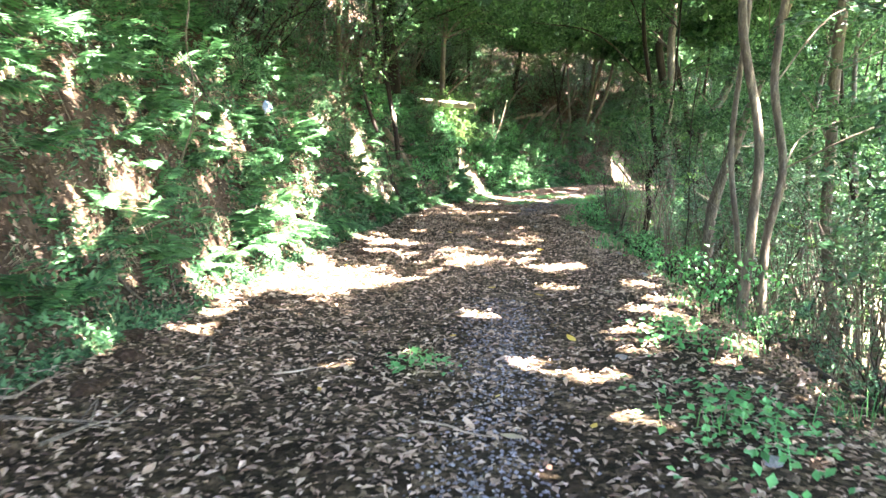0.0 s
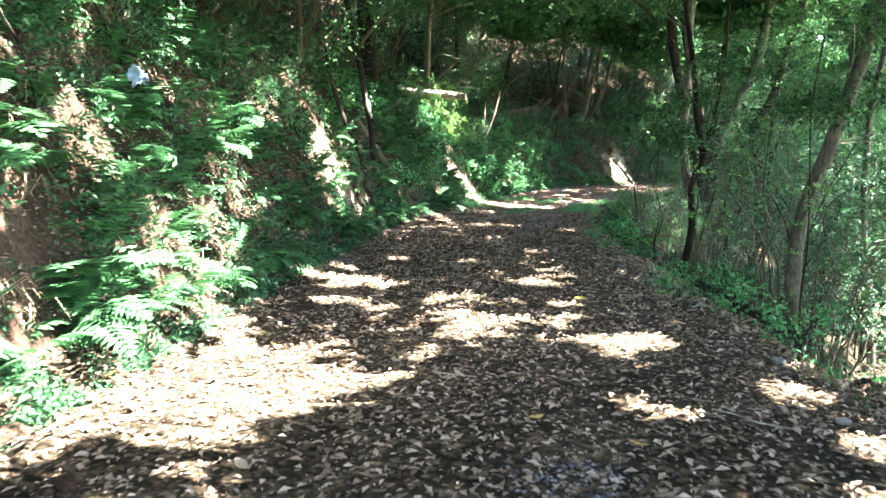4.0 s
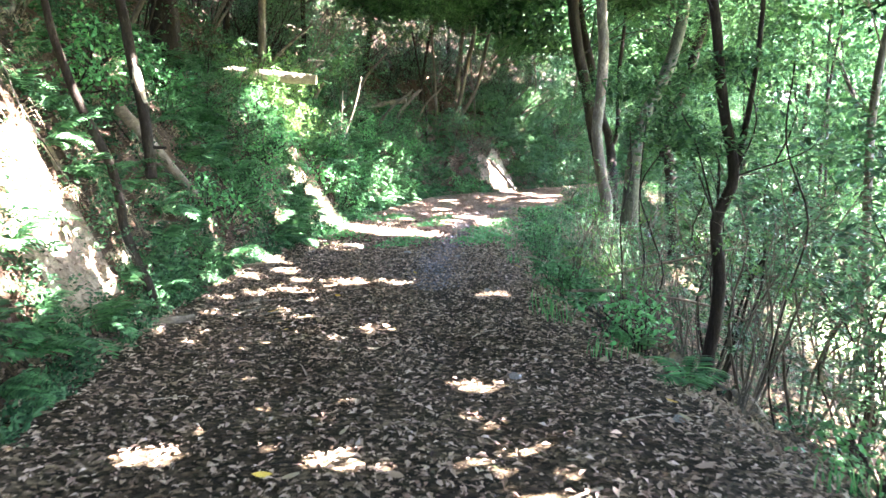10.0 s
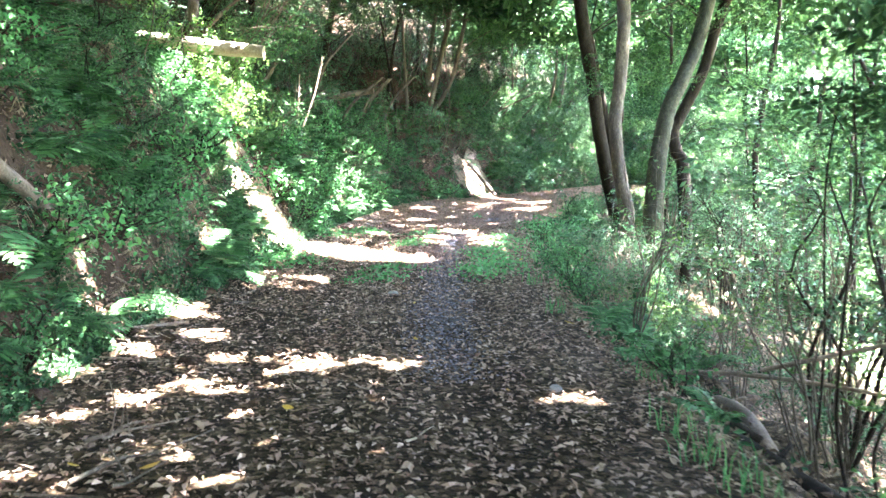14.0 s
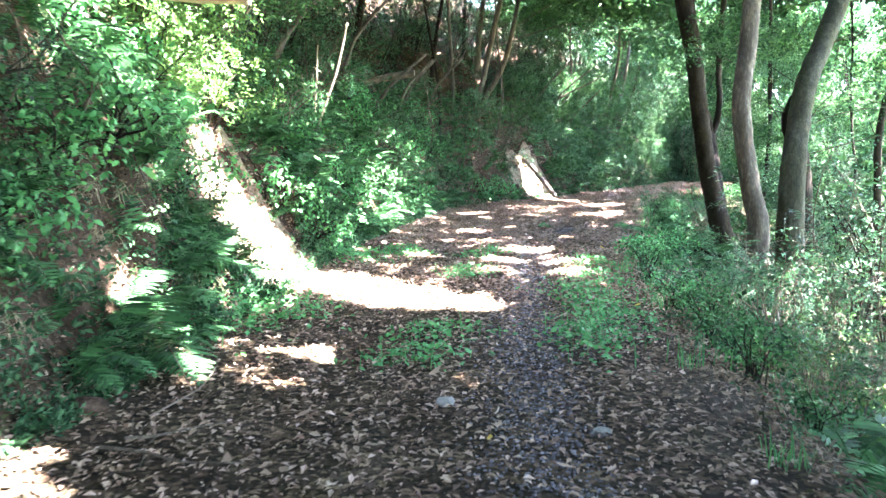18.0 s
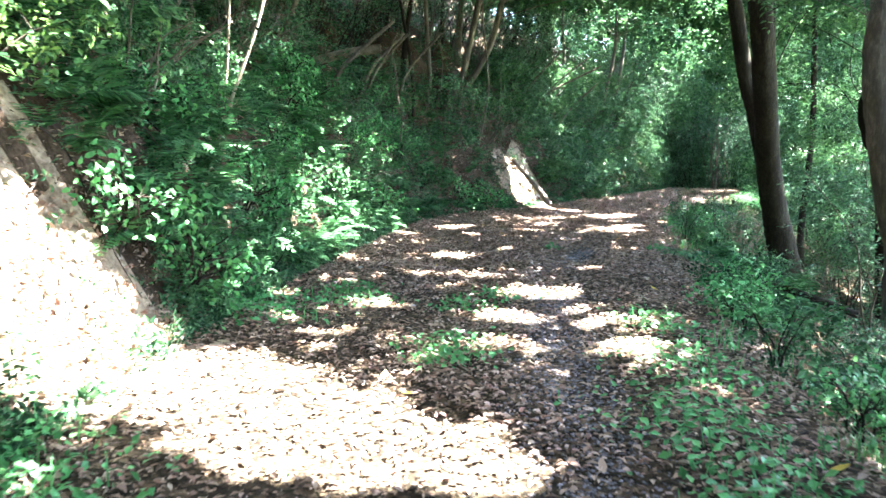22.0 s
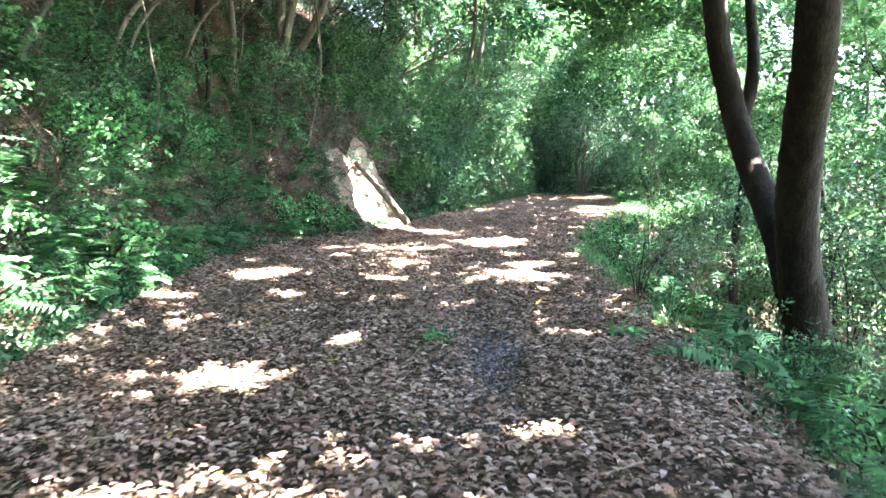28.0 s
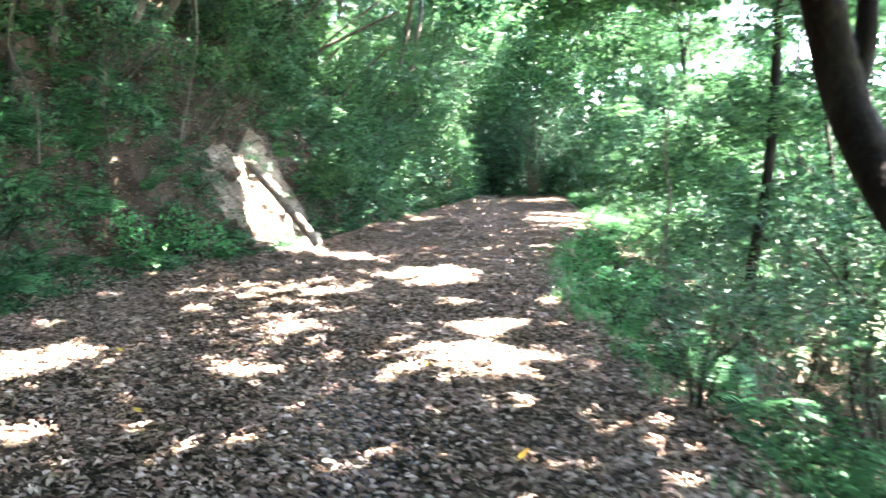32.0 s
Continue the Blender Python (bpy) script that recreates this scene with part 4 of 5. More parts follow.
for y, w, s in ((23.4, 0.7, 0.9), (24.0, 0.4, 0.8), (24.3, 0.9, 1.0), (24.8, 0.6, 0.9), (25.0, 1.2, 1.1), (23.0, 1.0, 0.9), (3.8, 0.5, 0.7), (5.5, 0.7, 0.6), (17.2, 0.3, 0.7), (18.3, 0.25, 0.8), (19.0, 0.4, 0.6), (25.4, 0.9, 0.9), (26.6, 1.0, 1.0), (27.8, 0.8, 0.9), (30.5, 0.7, 0.8),
                (34.2, 0.5, 0.8), (36.2, 0.6, 0.9), (36.8, 0.3, 0.8), (37.0, 0.75, 1.0), (37.5, 0.4, 0.7), (38.0, 0.9, 0.9), (39.0, 0.4, 0.6), (33.4, 0.9, 0.8), (34.8, 1.1, 0.9), (35.4, 0.6, 0.7), (35.8, 1.3, 0.9), (36.5, 1.4, 1.0),
                (37.3, 1.2, 0.9), (32.6, 0.5, 0.7), (40.2, 0.7, 0.8), (12.8, 0.4, 0.6), (14.6, 0.5, 0.6), (20.8, 0.4, 0.6), (22.6, 0.5, 0.7), (41.0, 0.5, 0.8), (41.8, 0.9, 0.9), (42.4, 0.3, 0.7), (43.2, 0.6, 0.8), (44.0, 0.4, 0.7), (45.2, 0.7, 0.8), (46.5, 0.4, 0.7), (38.4, 0.5, 0.9), (39.4, 0.9, 1.0), (40.0, 1.4, 1.0), (36.5, 0.9, 1.3), (36.9, 1.3, 1.4), (37.2, 0.8, 1.2), (37.5, 1.5, 1.3), (36.2, 1.5, 1.3)):
    fern(on_slope(y, w), int(rf.integers(6, 9)), rf.normal(3.3, 0.6), s, "low green fern at the edge of the track")
for y0, y1, n, u0, u1 in ((3, 15, 110, 0.2, 2.6), (15, 22, 40, 0.3, 2.2), (21, 28.8, 90, 0.3, 2.6), (31.4, 36, 130, 0.05, 2.2), (36, 41, 110, 0.1, 2.6), (41, 48.6, 110, 0.3, 2.4), (50.5, 60, 60, 0.1, 1.6)):
    for k in range(n):
        y = y0 + (y1 - y0) * (k + rf.random()) / n
        u = rf.uniform(u0, u1)
        if not clay_or_sun_patch(*np.array(on_bank(y, u))[:2]) and (not 20 < y < 24.2 or k % 3 == 0):
            fern(on_bank(y, u), int(rf.integers(5, 9)), rf.normal(-0.3, 0.5), rf.uniform(0.45, 0.85), "", True)
v, f = joined(FERN_MASS)
tagged(part("fern_mass", v, f, M_FERN), "dense ferns high up on the bank", "ferns", kind="stuff")


# ---------------------------------------------------------------- shrubs
def shrub(label, tall, spread, stems, leaves, size, mat, seed, bark, flat=0.4, low=0.25, thick=1.0):
    """A shrub grown at the origin: thin bent stems with side twigs and clouds of leaves about them."""
    r = np.random.default_rng(seed)
    ob = thing("shrub", (0, 0, 0), label, "shrub", "shrubs of the wood")
    tips = []
    for k in range(stems):
        a = 6.283 * (k + r.random()) / stems
        reach = spread * r.uniform(0.3, 1.0)
        h = tall * r.uniform(0.65, 1.0)
        pts = [(0.06 * math.cos(a), 0.06 * math.sin(a), -0.1)]
        for q in (0.3, 0.6, 0.85, 1.0):
            pts.append((reach * math.cos(a + 0.3 * q) * q ** 1.4 + r.normal(0, 0.05 * tall), reach * math.sin(a + 0.3 * q) * q ** 1.4 + r.normal(0, 0.05 * tall), h * q * (1.15 - 0.15 * q)))
        arrays = [tube_arrays(pts, (thick * (0.009 * tall ** 0.5 + 0.004), 0.003 * thick), 5, 0.05, r, 3)]
        for q in np.arange(low, 1.01, 0.13):
            i = min(int(q * 4), 3)
            b = np.array(pts[i]) * (1 - (q * 4 - i)) + np.array(pts[i + 1]) * (q * 4 - i)
            d = np.array((math.cos(a + r.normal(0, 1.3)), math.sin(a + r.normal(0, 1.3)), r.uniform(-0.1, 0.6))) * spread * r.uniform(0.25, 0.6)
            arrays.append(tube_arrays([b, b + d * 0.5 + (0, 0, 0.03), b + d], (0.004 * thick, 0.002 * thick), 3, 0.0, r, 1))
            tips += [b + d * e for e in (0.45, 0.75, 1.0, 1.2)]
        v, f = joined(arrays)
        part("stem", v, f, bark, ob, flat=False)
    tips = np.array(tips)
    p = tips[r.integers(0, len(tips), leaves)] + r.normal(size=(leaves, 3)) * np.array((0.15, 0.15, 0.075)) * (tall / 2.2) ** 0.4
    p = p[p[:, 2] > 0.05]
    if tall < 1.0 or size > 0.15:
        v, f = leaf_arrays(p, r.uniform(size * 0.6, size * 1.35, len(p)), flat, r, 0.15 if size > 0.15 else 0.5, fine=tall < 1.0)
    else:
        v, f = spray_arrays(p[::8], size * 0.85, flat + 0.1, r, 0.48, 9)
    part("foliage", v, f, mat, ob)
    return ob, p


KINDS = {
    "bush": [shrub("dense green bush with small glossy leaves", 1.5, 0.9, 6, 1100, 0.085, M_BUSH, 201, M_DARK), shrub("dense green bush with small leaves", 1.7, 1.0, 6, 1200, 0.085, M_BUSH, 202, M_DARK)],
    "thicket": [shrub("tall airy shrub with layered green leaves", 3.3, 1.3, 5, 1500, 0.10, M_BUSH, 203, M_DARK, 0.6), shrub("tall airy shrub with spreading green leaves", 3.6, 1.3, 5, 1400, 0.10, M_BUSH, 204, M_PALE, 0.6),
                shrub("tall thin-stemmed shrub with sparse leaves", 3.2, 0.9, 7, 800, 0.09, M_BUSH, 205, M_PALE, 0.6, 0.5)],
    "herb": [shrub("small leafy plant at the track's edge", 0.45, 0.35, 5, 330, 0.05, M_COVER, 206, M_DARK), shrub("low leafy plant with fresh green leaves", 0.6, 0.4, 5, 330, 0.055, M_FERN, 207, M_DARK)],
    "bare": [shrub("bare twiggy shrub with few leaves", 1.9, 0.8, 6, 150, 0.07, M_BUSH, 209, M_PALE, 0.5, 0.2, 0.6), shrub("tangle of thin bare stems with few leaves", 2.4, 0.6, 7, 170, 0.07, M_BRIGHT, 210, M_PALE, 0.5, 0.2, 0.6)],
    "sasa": [shrub("dwarf bamboo with long narrow leaves", 1.5, 0.6, 8, 420, 0.16, M_BRIGHT, 211, M_STRAW, 0.45, 0.35)],
    "twiggy": [shrub("twiggy bush with bare brown stems and a leafy top", 1.5, 0.85, 13, 1000, 0.075, M_BUSH, 212, M_LOG, 0.55, 0.6, 0.8)],
    # brighter leaf colour stands in for strong sun on these shrubs
    "fresh": [shrub("leafy shrub with leaves coloured brighter for the sun on them", 1.2, 0.7, 6, 1100, 0.1, M_BRIGHT, 213, M_DARK)],
    "brown": [shrub("half-bare brown shrub with dry leaves", 1.4, 0.8, 7, 420, 0.08, M_UNDER, 208, M_PALE)],
}
USED = set()


def place(kind, which, at, scale, turn, lean=0.0, way=0.0, keepout=0.1, far=None):
    """Set a shrub where it takes no more than a little of the sun that comes through the gaps."""
    ob, p = KINDS[kind][which]
    m = Matrix.Translation(at) @ Matrix.Rotation(lean, 4, Vector((-math.sin(way), math.cos(way), 0))) @ Matrix.Rotation(turn, 4, "Z") @ Matrix.Scale(scale, 4)
    a = np.array(m)
    q = p[::6] @ a[:3, :3].T + a[:3, 3]
    if (~shaded(q)).mean() > keepout:
        return None
    if far is not None:
        for part_ob in ob.children:
            me = part_ob.data
            thin = part_ob.name.startswith("foliage")
            v = np.empty(len(me.vertices) * 3)
            me.vertices.foreach_get("co", v)
            f = np.empty(len(me.polygons) * 3, np.int32)
            me.loops.foreach_get("vertex_index", f)
            far.setdefault(me.materials[0].name, []).append((v.reshape(-1, 3) @ a[:3, :3].T + a[:3, 3], f.reshape(-1, 3)[(np.arange(len(f) // 3) // 2) % 3 > 0] if thin else f.reshape(-1, 3)))
        return None
    if (kind, which) not in USED:
        USED.add((kind, which))
        ob.matrix_basis = m
        return ob
    return copy_thing(ob, m)


def place_if(wanted, *args):
    if wanted:
        place(*args)


rs = np.random.default_rng(303)
MASS = {}
# right of the track
for k in range(90):
    y = -3 + 68 * (k + rs.random()) / 90
    kind = "herb" if rs.random() < 0.68 or 32.5 < y < 39.5 or 11 < y < 37 or y > 41 else "bush"
    if (14 < y < 26 and k % 4) or (y < 12 and k % 2):
        continue
    if 33.5 < y < 39 and k % 2:
        continue
    place(kind, int(rs.integers(0, 2)), on_slope(y, rs.uniform(0.1, 0.9)), rs.uniform(0.7, 1.2) * (0.7 if kind == "bush" else 1), rs.uniform(0, 6.283))
for k in range(96):
    y = -3 + 70 * (k + rs.random()) / 96
    w = rs.uniform(0.9, 3.8)
    if (26 < y < 40 and w < 2.9) or (y > 40 and w < 2.7) or (y > 40 and k % 2 == 0) or (11 < y < 27 and w < 1.7) or (30 < y < 34.5 and w > 1.6):
        continue
    place("thicket", 2 if rs.random() < 0.5 else int(rs.integers(0, 2)), on_slope(y, w), rs.uniform(0.75, 1.3), rs.uniform(0, 6.283), 0.12, rs.uniform(0, 6.283), 0.14)
for k in range(74):
    y = -3 + 76 * (k + rs.random()) / 40 if k < 40 else 38 + 30 * (k - 40 + rs.random()) / 34
    place("thicket", int(rs.integers(0, 2)), on_slope(y, rs.uniform(4, 9)), rs.uniform(1.1, 1.8), rs.uniform(0, 6.283), 0.1, rs.uniform(0, 6.283), 0.3, MASS)
# left bank
for k in range(105):
    y = -3 + 68 * (k + rs.random()) / 105
    u = rs.uniform(0.8, 3.2)
    kind = "brown" if rs.random() < 0.22 else "bush"
    place_if(not ((41 < y < 52 or 3 < y < 11 or 22 < y < 28.5) and u > 1.3 and k % 3), kind, int(rs.integers(0, len(KINDS[kind]))), on_bank(y, u), rs.uniform(0.6, 1.15), rs.uniform(0, 6.283), 0.55, 0.0, 0.2)
for k in range(30):
    y = 39.5 + 12 * (k + rs.random()) / 30
    place("brown" if k % 3 == 0 else "bush", 0, on_bank(y, rs.uniform(0.5, 2.0)), rs.uniform(0.5, 0.9), rs.uniform(0, 6.283), 0.6, -0.4, 0.2)
for k in range(80):
    y = -3 + 72 * (k + rs.random()) / 80
    which, u = int(rs.integers(0, 3)), rs.uniform(1.8, 5.0)
    place_if(u > 3.5 or not ((40 < y < 52.5 or 3 < y < 11 or 22 < y < 28.5) and k % 4), "thicket", which, on_bank(y, u), rs.uniform(0.8, 1.3), rs.uniform(0, 6.283), rs.uniform(0.2, 0.7), 0.0, 0.16, MASS)
for k in range(90):
    y = -2 + 72 * (k + rs.random()) / 90
    place("thicket" if k % 2 else "bush", int(rs.integers(0, 2)), on_bank(y, rs.uniform(4.0, 11.0)), rs.uniform(1.0, 1.7), rs.uniform(0, 6.283), rs.uniform(0.0, 0.3), 0.0, 0.4, MASS)
for y, u, q in ((29.8, 1.5, 0.9), (30.5, 1.7, 1.0), (31.1, 1.2, 0.9), (31.7, 1.6, 1.0), (29.4, 1.9, 1.0), (31.3, 2.1, 1.1)):
    place("fresh", 0, on_bank(y, u), q, rs.uniform(0, 6.283), 0.4, 0.0, 1.0)
for k in range(64):
    y = 21 + 27 * (k + rs.random()) / 64
    u = rs.uniform(0.05, 1.5)
    if not clay_or_sun_patch(*np.array(on_bank(y, u))[:2]):
        place("herb", k % 2, on_bank(y, u), rs.uniform(0.9, 1.6), rs.uniform(0, 6.283), 0.5, 0.0, 0.4)
for k in range(46):
    y = 36 + 24 * (k + rs.random()) / 46
    u = rs.uniform(2.6, 7.0)
    place_if(u > 3.5 or not (41 < y < 52.5 and k % 4), "bush", k % 2, on_bank(y, u), rs.uniform(1.1, 1.7), rs.uniform(0, 6.283), 0.2, 0.0, 0.5, MASS)
# the end of the view, where the track bends away
for k in range(44):
    x, y = 17 + 16 * rs.random(), 66 + 13 * rs.random()
    place("thicket", int(rs.integers(0, 3)), (x, y, float(height(x, y))), rs.uniform(1.1, 1.9), rs.uniform(0, 6.283), 0, 0, 0.5, MASS)
for k in range(30):
    y = 70 + 7 * rs.random()
    x = float(middle(y)) + rs.uniform(-6, 7)
    place("bush", int(rs.integers(0, 2)), (x, y, float(height(x, y))), rs.uniform(1.5, 2.6), rs.uniform(0, 6.283), 0, 0, 0.9, MASS)
for k in range(22):
    y = 5 + 24 * (k + rs.random()) / 22
    place("bare", int(rs.integers(0, 2)), on_slope(y, rs.uniform(0.5, 2.6)), rs.uniform(0.7, 1.3), rs.uniform(0, 6.283), 0.15, rs.uniform(0, 6.283), 0.3)
for x, y, s in ((3.65, 28.1, 0.95), (4.4, 29.0, 1.05), (3.25, 26.5, 0.75), (4.9, 30.3, 1.0), (5.2, 31.5, 0.9), (2.9, 25.5, 0.6), (8.6, 41.2, 0.9), (9.4, 42.6, 1.0), (10.4, 44.3, 1.0)):
    place("twiggy", 0, (x, y, float(height(x, y))), s, rs.uniform(0, 6.283), 0.08, rs.uniform(0, 6.283), 0.4)
for x, y, q in ((5.2, 31.6, 0.7), (5.9, 31.9, 0.75), (6.6, 32.3, 0.8), (4.8, 30.9, 0.7), (7.0, 37.3, 0.55), (7.5, 37.5, 0.6), (6.2, 35.6, 0.6)):
    place("bush", int(rs.integers(0, 2)), (x, y, float(height(x, y))), q, rs.uniform(0, 6.283), 0.1, 0.0, 0.5)
for x, y, q in ((4.6, 30.8, 1.15), (5.2, 31.2, 1.25), (5.9, 31.6, 1.3), (4.9, 30.0, 1.1), (5.6, 30.7, 1.2), (6.5, 32.1, 1.3), (6.4, 36.4, 0.7), (7.0, 36.9, 0.8)):
    place("bush", int(rs.integers(0, 2)), (x, y, float(height(x, y)) - 0.05), q, rs.uniform(0, 6.283), 0.1, 0.0, 0.6)
for y, w, s in ((27.4, 1.6, 0.8), (28.3, 2.3, 1.0), (29.2, 1.7, 0.9), (30.1, 2.4, 1.0), (30.8, 1.5, 0.75), (26.4, 2.0, 0.9), (25.2, 1.3, 0.7), (31.6, 2.3, 0.9)):
    place("bush", int(rs.integers(0, 2)), on_slope(y, w), s, rs.uniform(0, 6.283), 0.1, 0.0, 0.22)
for k in range(3):
    y = 26 + 3 * (k + rs.random()) / 3
    place("sasa", 0, on_slope(y, rs.uniform(1.0, 1.8)), rs.uniform(0.5, 0.8), rs.uniform(0, 6.283), 0.1, rs.uniform(0, 6.283), 0.6)
ye = 68.0 + 6 * rs.random(60000)
xe = middle(ye) + rs.normal(0, 3.6, len(ye))
pe = np.stack([xe, ye, height(xe, ye) + 5.2 * rs.random(len(ye)) ** 1.2 * (0.6 + 0.4 * wave(xe, ye, 1.7, 83))], 1)
MASS.setdefault("bush_leaves", []).append(spray_arrays(pe[::8], rs.uniform(0.1, 0.17, len(pe[::8])), 0.5, rs, 0.5))
clump_p = []
for k in range(330):
    if k % 2:
        y = 47 + 20 * rs.random()
        u = rs.uniform(0.25 if y > 51 else 0.9, 3.2)
        c = np.array(on_bank(y, u)) + (0.3, -0.2, rs.uniform(0.0, 1.8 if u > 1 else 0.5))
    else:
        y = 44 + 25 * rs.random()
        w = rs.uniform(1.0, 4.5)
        c = np.array(on_slope(y, w)) + (0, 0, rs.uniform(0.4, 2.2 + 1.4 * w))
    d = unit(rs.normal(size=(70, 3))) * rs.random((70, 1)) ** 0.5
    if k % 2 and y < 52 and (u > 1.2 or k % 4 == 1):
        continue
    clump_p.append(c + d * np.array((0.95, 0.95, 0.6)) * rs.uniform(0.6, 1.2))
clump_p = np.vstack(clump_p)
tall_p = []
for k in range(190):
    y = rs.uniform(66, 86)
    c = np.array((float(middle(y)) + rs.uniform(-9, 12), y, rs.uniform(3, 12.5)))
    d = unit(rs.normal(size=(46, 3))) * rs.random((46, 1)) ** 0.5
    tall_p.append(c + d * np.array((1.5, 1.5, 0.9)) * rs.uniform(0.7, 1.2))
tall_p = np.vstack(tall_p)
MASS.setdefault("canopy_leaves", []).append(spray_arrays(tall_p, rs.uniform(0.16, 0.26, len(tall_p)), 0.5, rs, 0.5, keep=lambda a: a[:, 2] > height(a[:, 0], a[:, 1]) + 0.05))
for name, q in (("bush_leaves", clump_p[: len(clump_p) // 2]), ("canopy_leaves", clump_p[len(clump_p) // 2:])):
    MASS.setdefault(name, []).append(spray_arrays(q, rs.uniform(0.08, 0.13, len(q)), 0.5, rs, 0.5, keep=lambda a: shaded(a) & (a[:, 2] > height(a[:, 0], a[:, 1]) + 0.05)))
for key, arrays in MASS.items():
    v, f = joined(arrays)
    tagged(part("shrub_thicket", v, f, bpy.data.materials[key]), "dense far thicket of leafy shrubs and thin stems", "thicket", kind="stuff")


for key, group in KINDS.items():
    for k, (ob, q) in enumerate(group):
        if (key, k) not in USED:
            for child in list(ob.children):
                bpy.data.objects.remove(child)
            bpy.data.objects.remove(ob)


# ---------------------------------------------------------------- far woods
def far_tree(seed):
    r = np.random.default_rng(seed)
    ob = thing("tree", (0, 0, 0), "distant leafy forest tree in full sun", "tree", "distant forest trees")
    v, f = tube_arrays([(0, 0, -0.4), (0.1, 0, 2), (r.normal(0, 0.3), r.normal(0, 0.3), 5), (r.normal(0, 0.5), r.normal(0, 0.5), 8)], (0.17, 0.05), 7, 0.05, r)
    part("trunk", v, f, M_DARK, ob, flat=False)
    ps = []
    for k in range(24):
        z = r.uniform(1.2, 9)
        rad = 2.6 * math.sin(math.pi * min(1, (z + 1.2) / 11)) ** 0.7
        a = r.uniform(0, 6.283)
        c = np.array((rad * r.random() * math.cos(a), rad * r.random() * math.sin(a), z))
        ps.append(c + unit(r.normal(size=(42, 3))) * r.random((42, 1)) ** 0.4 * np.array((1.15, 1.15, 0.6)))
    p = np.vstack(ps)
    v, f = leaf_arrays(p, r.uniform(0.2, 0.42, len(p)), 0.45, r, 0.55)
    part("crown", v, f, M_CANOPY, ob)
    return ob


FAR = [far_tree(s) for s in (401, 402, 403)]
spots = []
for k in range(90):
    y = -10 + 115 * rs.random()
    w = 9 + 30 * rs.random() ** 1.5
    spots.append((float(edge_right(y)) + w, y))
for k in range(45):
    y = -6 + 90 * rs.random()
    spots.append((float(edge_left(y)) - 6 - 12 * rs.random(), y))
for k in range(26):
    y = 41 + 38 * (k + rs.random()) / 26
    spots.append((float(edge_right(y)) + rs.uniform(8.5, 13) * math.sqrt(1 + float(np.interp(y, YS, RIGHT_D)) ** 2), y))
for k in range(50):
    spots.append((15 + 28 * rs.random(), 74 + 18 * rs.random()))
for k, (x, y) in enumerate(spots):
    if (y < 71 and -3 < slope_v(x, y) < 7 and bank_u(x, y) < 5) or (y < 34 and 0 < slope_v(x, y) < 8):
        continue
    s = rs.uniform(0.8, 1.35)
    m = Matrix.LocRotScale((x, y, float(height(x, y))), Euler((0, 0, rs.uniform(0, 6.283))), (s, s, s * rs.uniform(0.9, 1.15)))
    if k < 3:
        FAR[k].matrix_basis = m
    else:
        copy_thing(FAR[k % 3], m)

# ---------------------------------------------------------------- herbs and grass on the track
PATCHES = [(-1.9, 27.7, 0.8, 1.0), (-1.3, 28.3, 0.7, 0.7), (1.9, 27.8, 0.5, 0.8), (-1.6, 28.6, 0.7, 0.9), (-0.7, 32.4, 0.7, 0.6), (0.2, 33.4, 0.5, 0.5), (-0.1, 26.5, 0.5, 0.4), (0.95, 31.1, 0.4, 0.5), (1.35, 26.8, 0.35, 0.9), (2.0, 28.8, 0.5, 1.2),
           (2.5, 30.2, 0.4, 0.8), (-0.6, 33.1, 0.6, 0.5), (0.3, 34.1, 0.35, 0.35), (1.7, 33.3, 0.35, 0.3), (1.3, 32.7, 0.3, 0.3), (-1.4, 29.0, 0.5, 0.5), (1.6, 27.1, 0.3, 0.6),
           (0.2, 27.2, 0.5, 0.5), (3.6, 37.9, 0.16, 0.16), (5.3, 37.7, 0.2, 0.2), (1.25, 6.3, 0.35, 0.9), (-0.64, 5.2, 0.25, 0.2), (1.15, 4.2, 0.5, 0.8), (0.84, 30.7, 0.3, 0.25), (2.9, 31.6, 0.3, 0.9)]
rh = np.random.default_rng(505)
ps, gs = [], []
for x, y, a, b in PATCHES:
    n = int(620 * a * b + 50)
    q = rh.normal(size=(n, 2)) * 0.5
    px, py = x + q[:, 0] * a, y + q[:, 1] * b
    ps.append(np.stack([px, py, height(px, py) + rh.uniform(0.02, 0.05, n) + 0.11 * rh.random(n) ** 1.5 * np.exp(-(q ** 2).sum(1) * 2)], 1))
    m = int(40 * a * b + 4)
    q = rh.normal(size=(m, 2)) * 0.5
    px, py = x + q[:, 0] * a, y + q[:, 1] * b
    gs.append(np.stack([px, py, height(px, py)], 1))
for k in range(95):
    y = rh.uniform(3, 60) if k < 40 else rh.uniform(40.5, 49)
    at = on_slope(y, rh.uniform(-0.2, 0.25))
    gs.append(np.array(at) + rh.normal(size=(26, 3)) * np.array((0.09, 0.09, 0)))
p = np.vstack(ps)
v, f = leaf_arrays(p, rh.uniform(0.03, 0.075, len(p)), 0.7, rh, 0.75, 0.1, 0.2)
tagged(part("ground_herbs", v, f, M_COVER), "patches of low green herbs growing through the leaves", "herbs", kind="stuff")
g = np.vstack(gs)
n = len(g)
a = rh.uniform(0, 6.283, n)
out = np.stack([np.cos(a), np.sin(a), np.zeros(n)], 1)
tall = rh.uniform(0.08, 0.26, n)[:, None]
side = np.stack([-np.sin(a), np.cos(a), np.zeros(n)], 1) * 0.004
up = np.array((0, 0, 1.0))
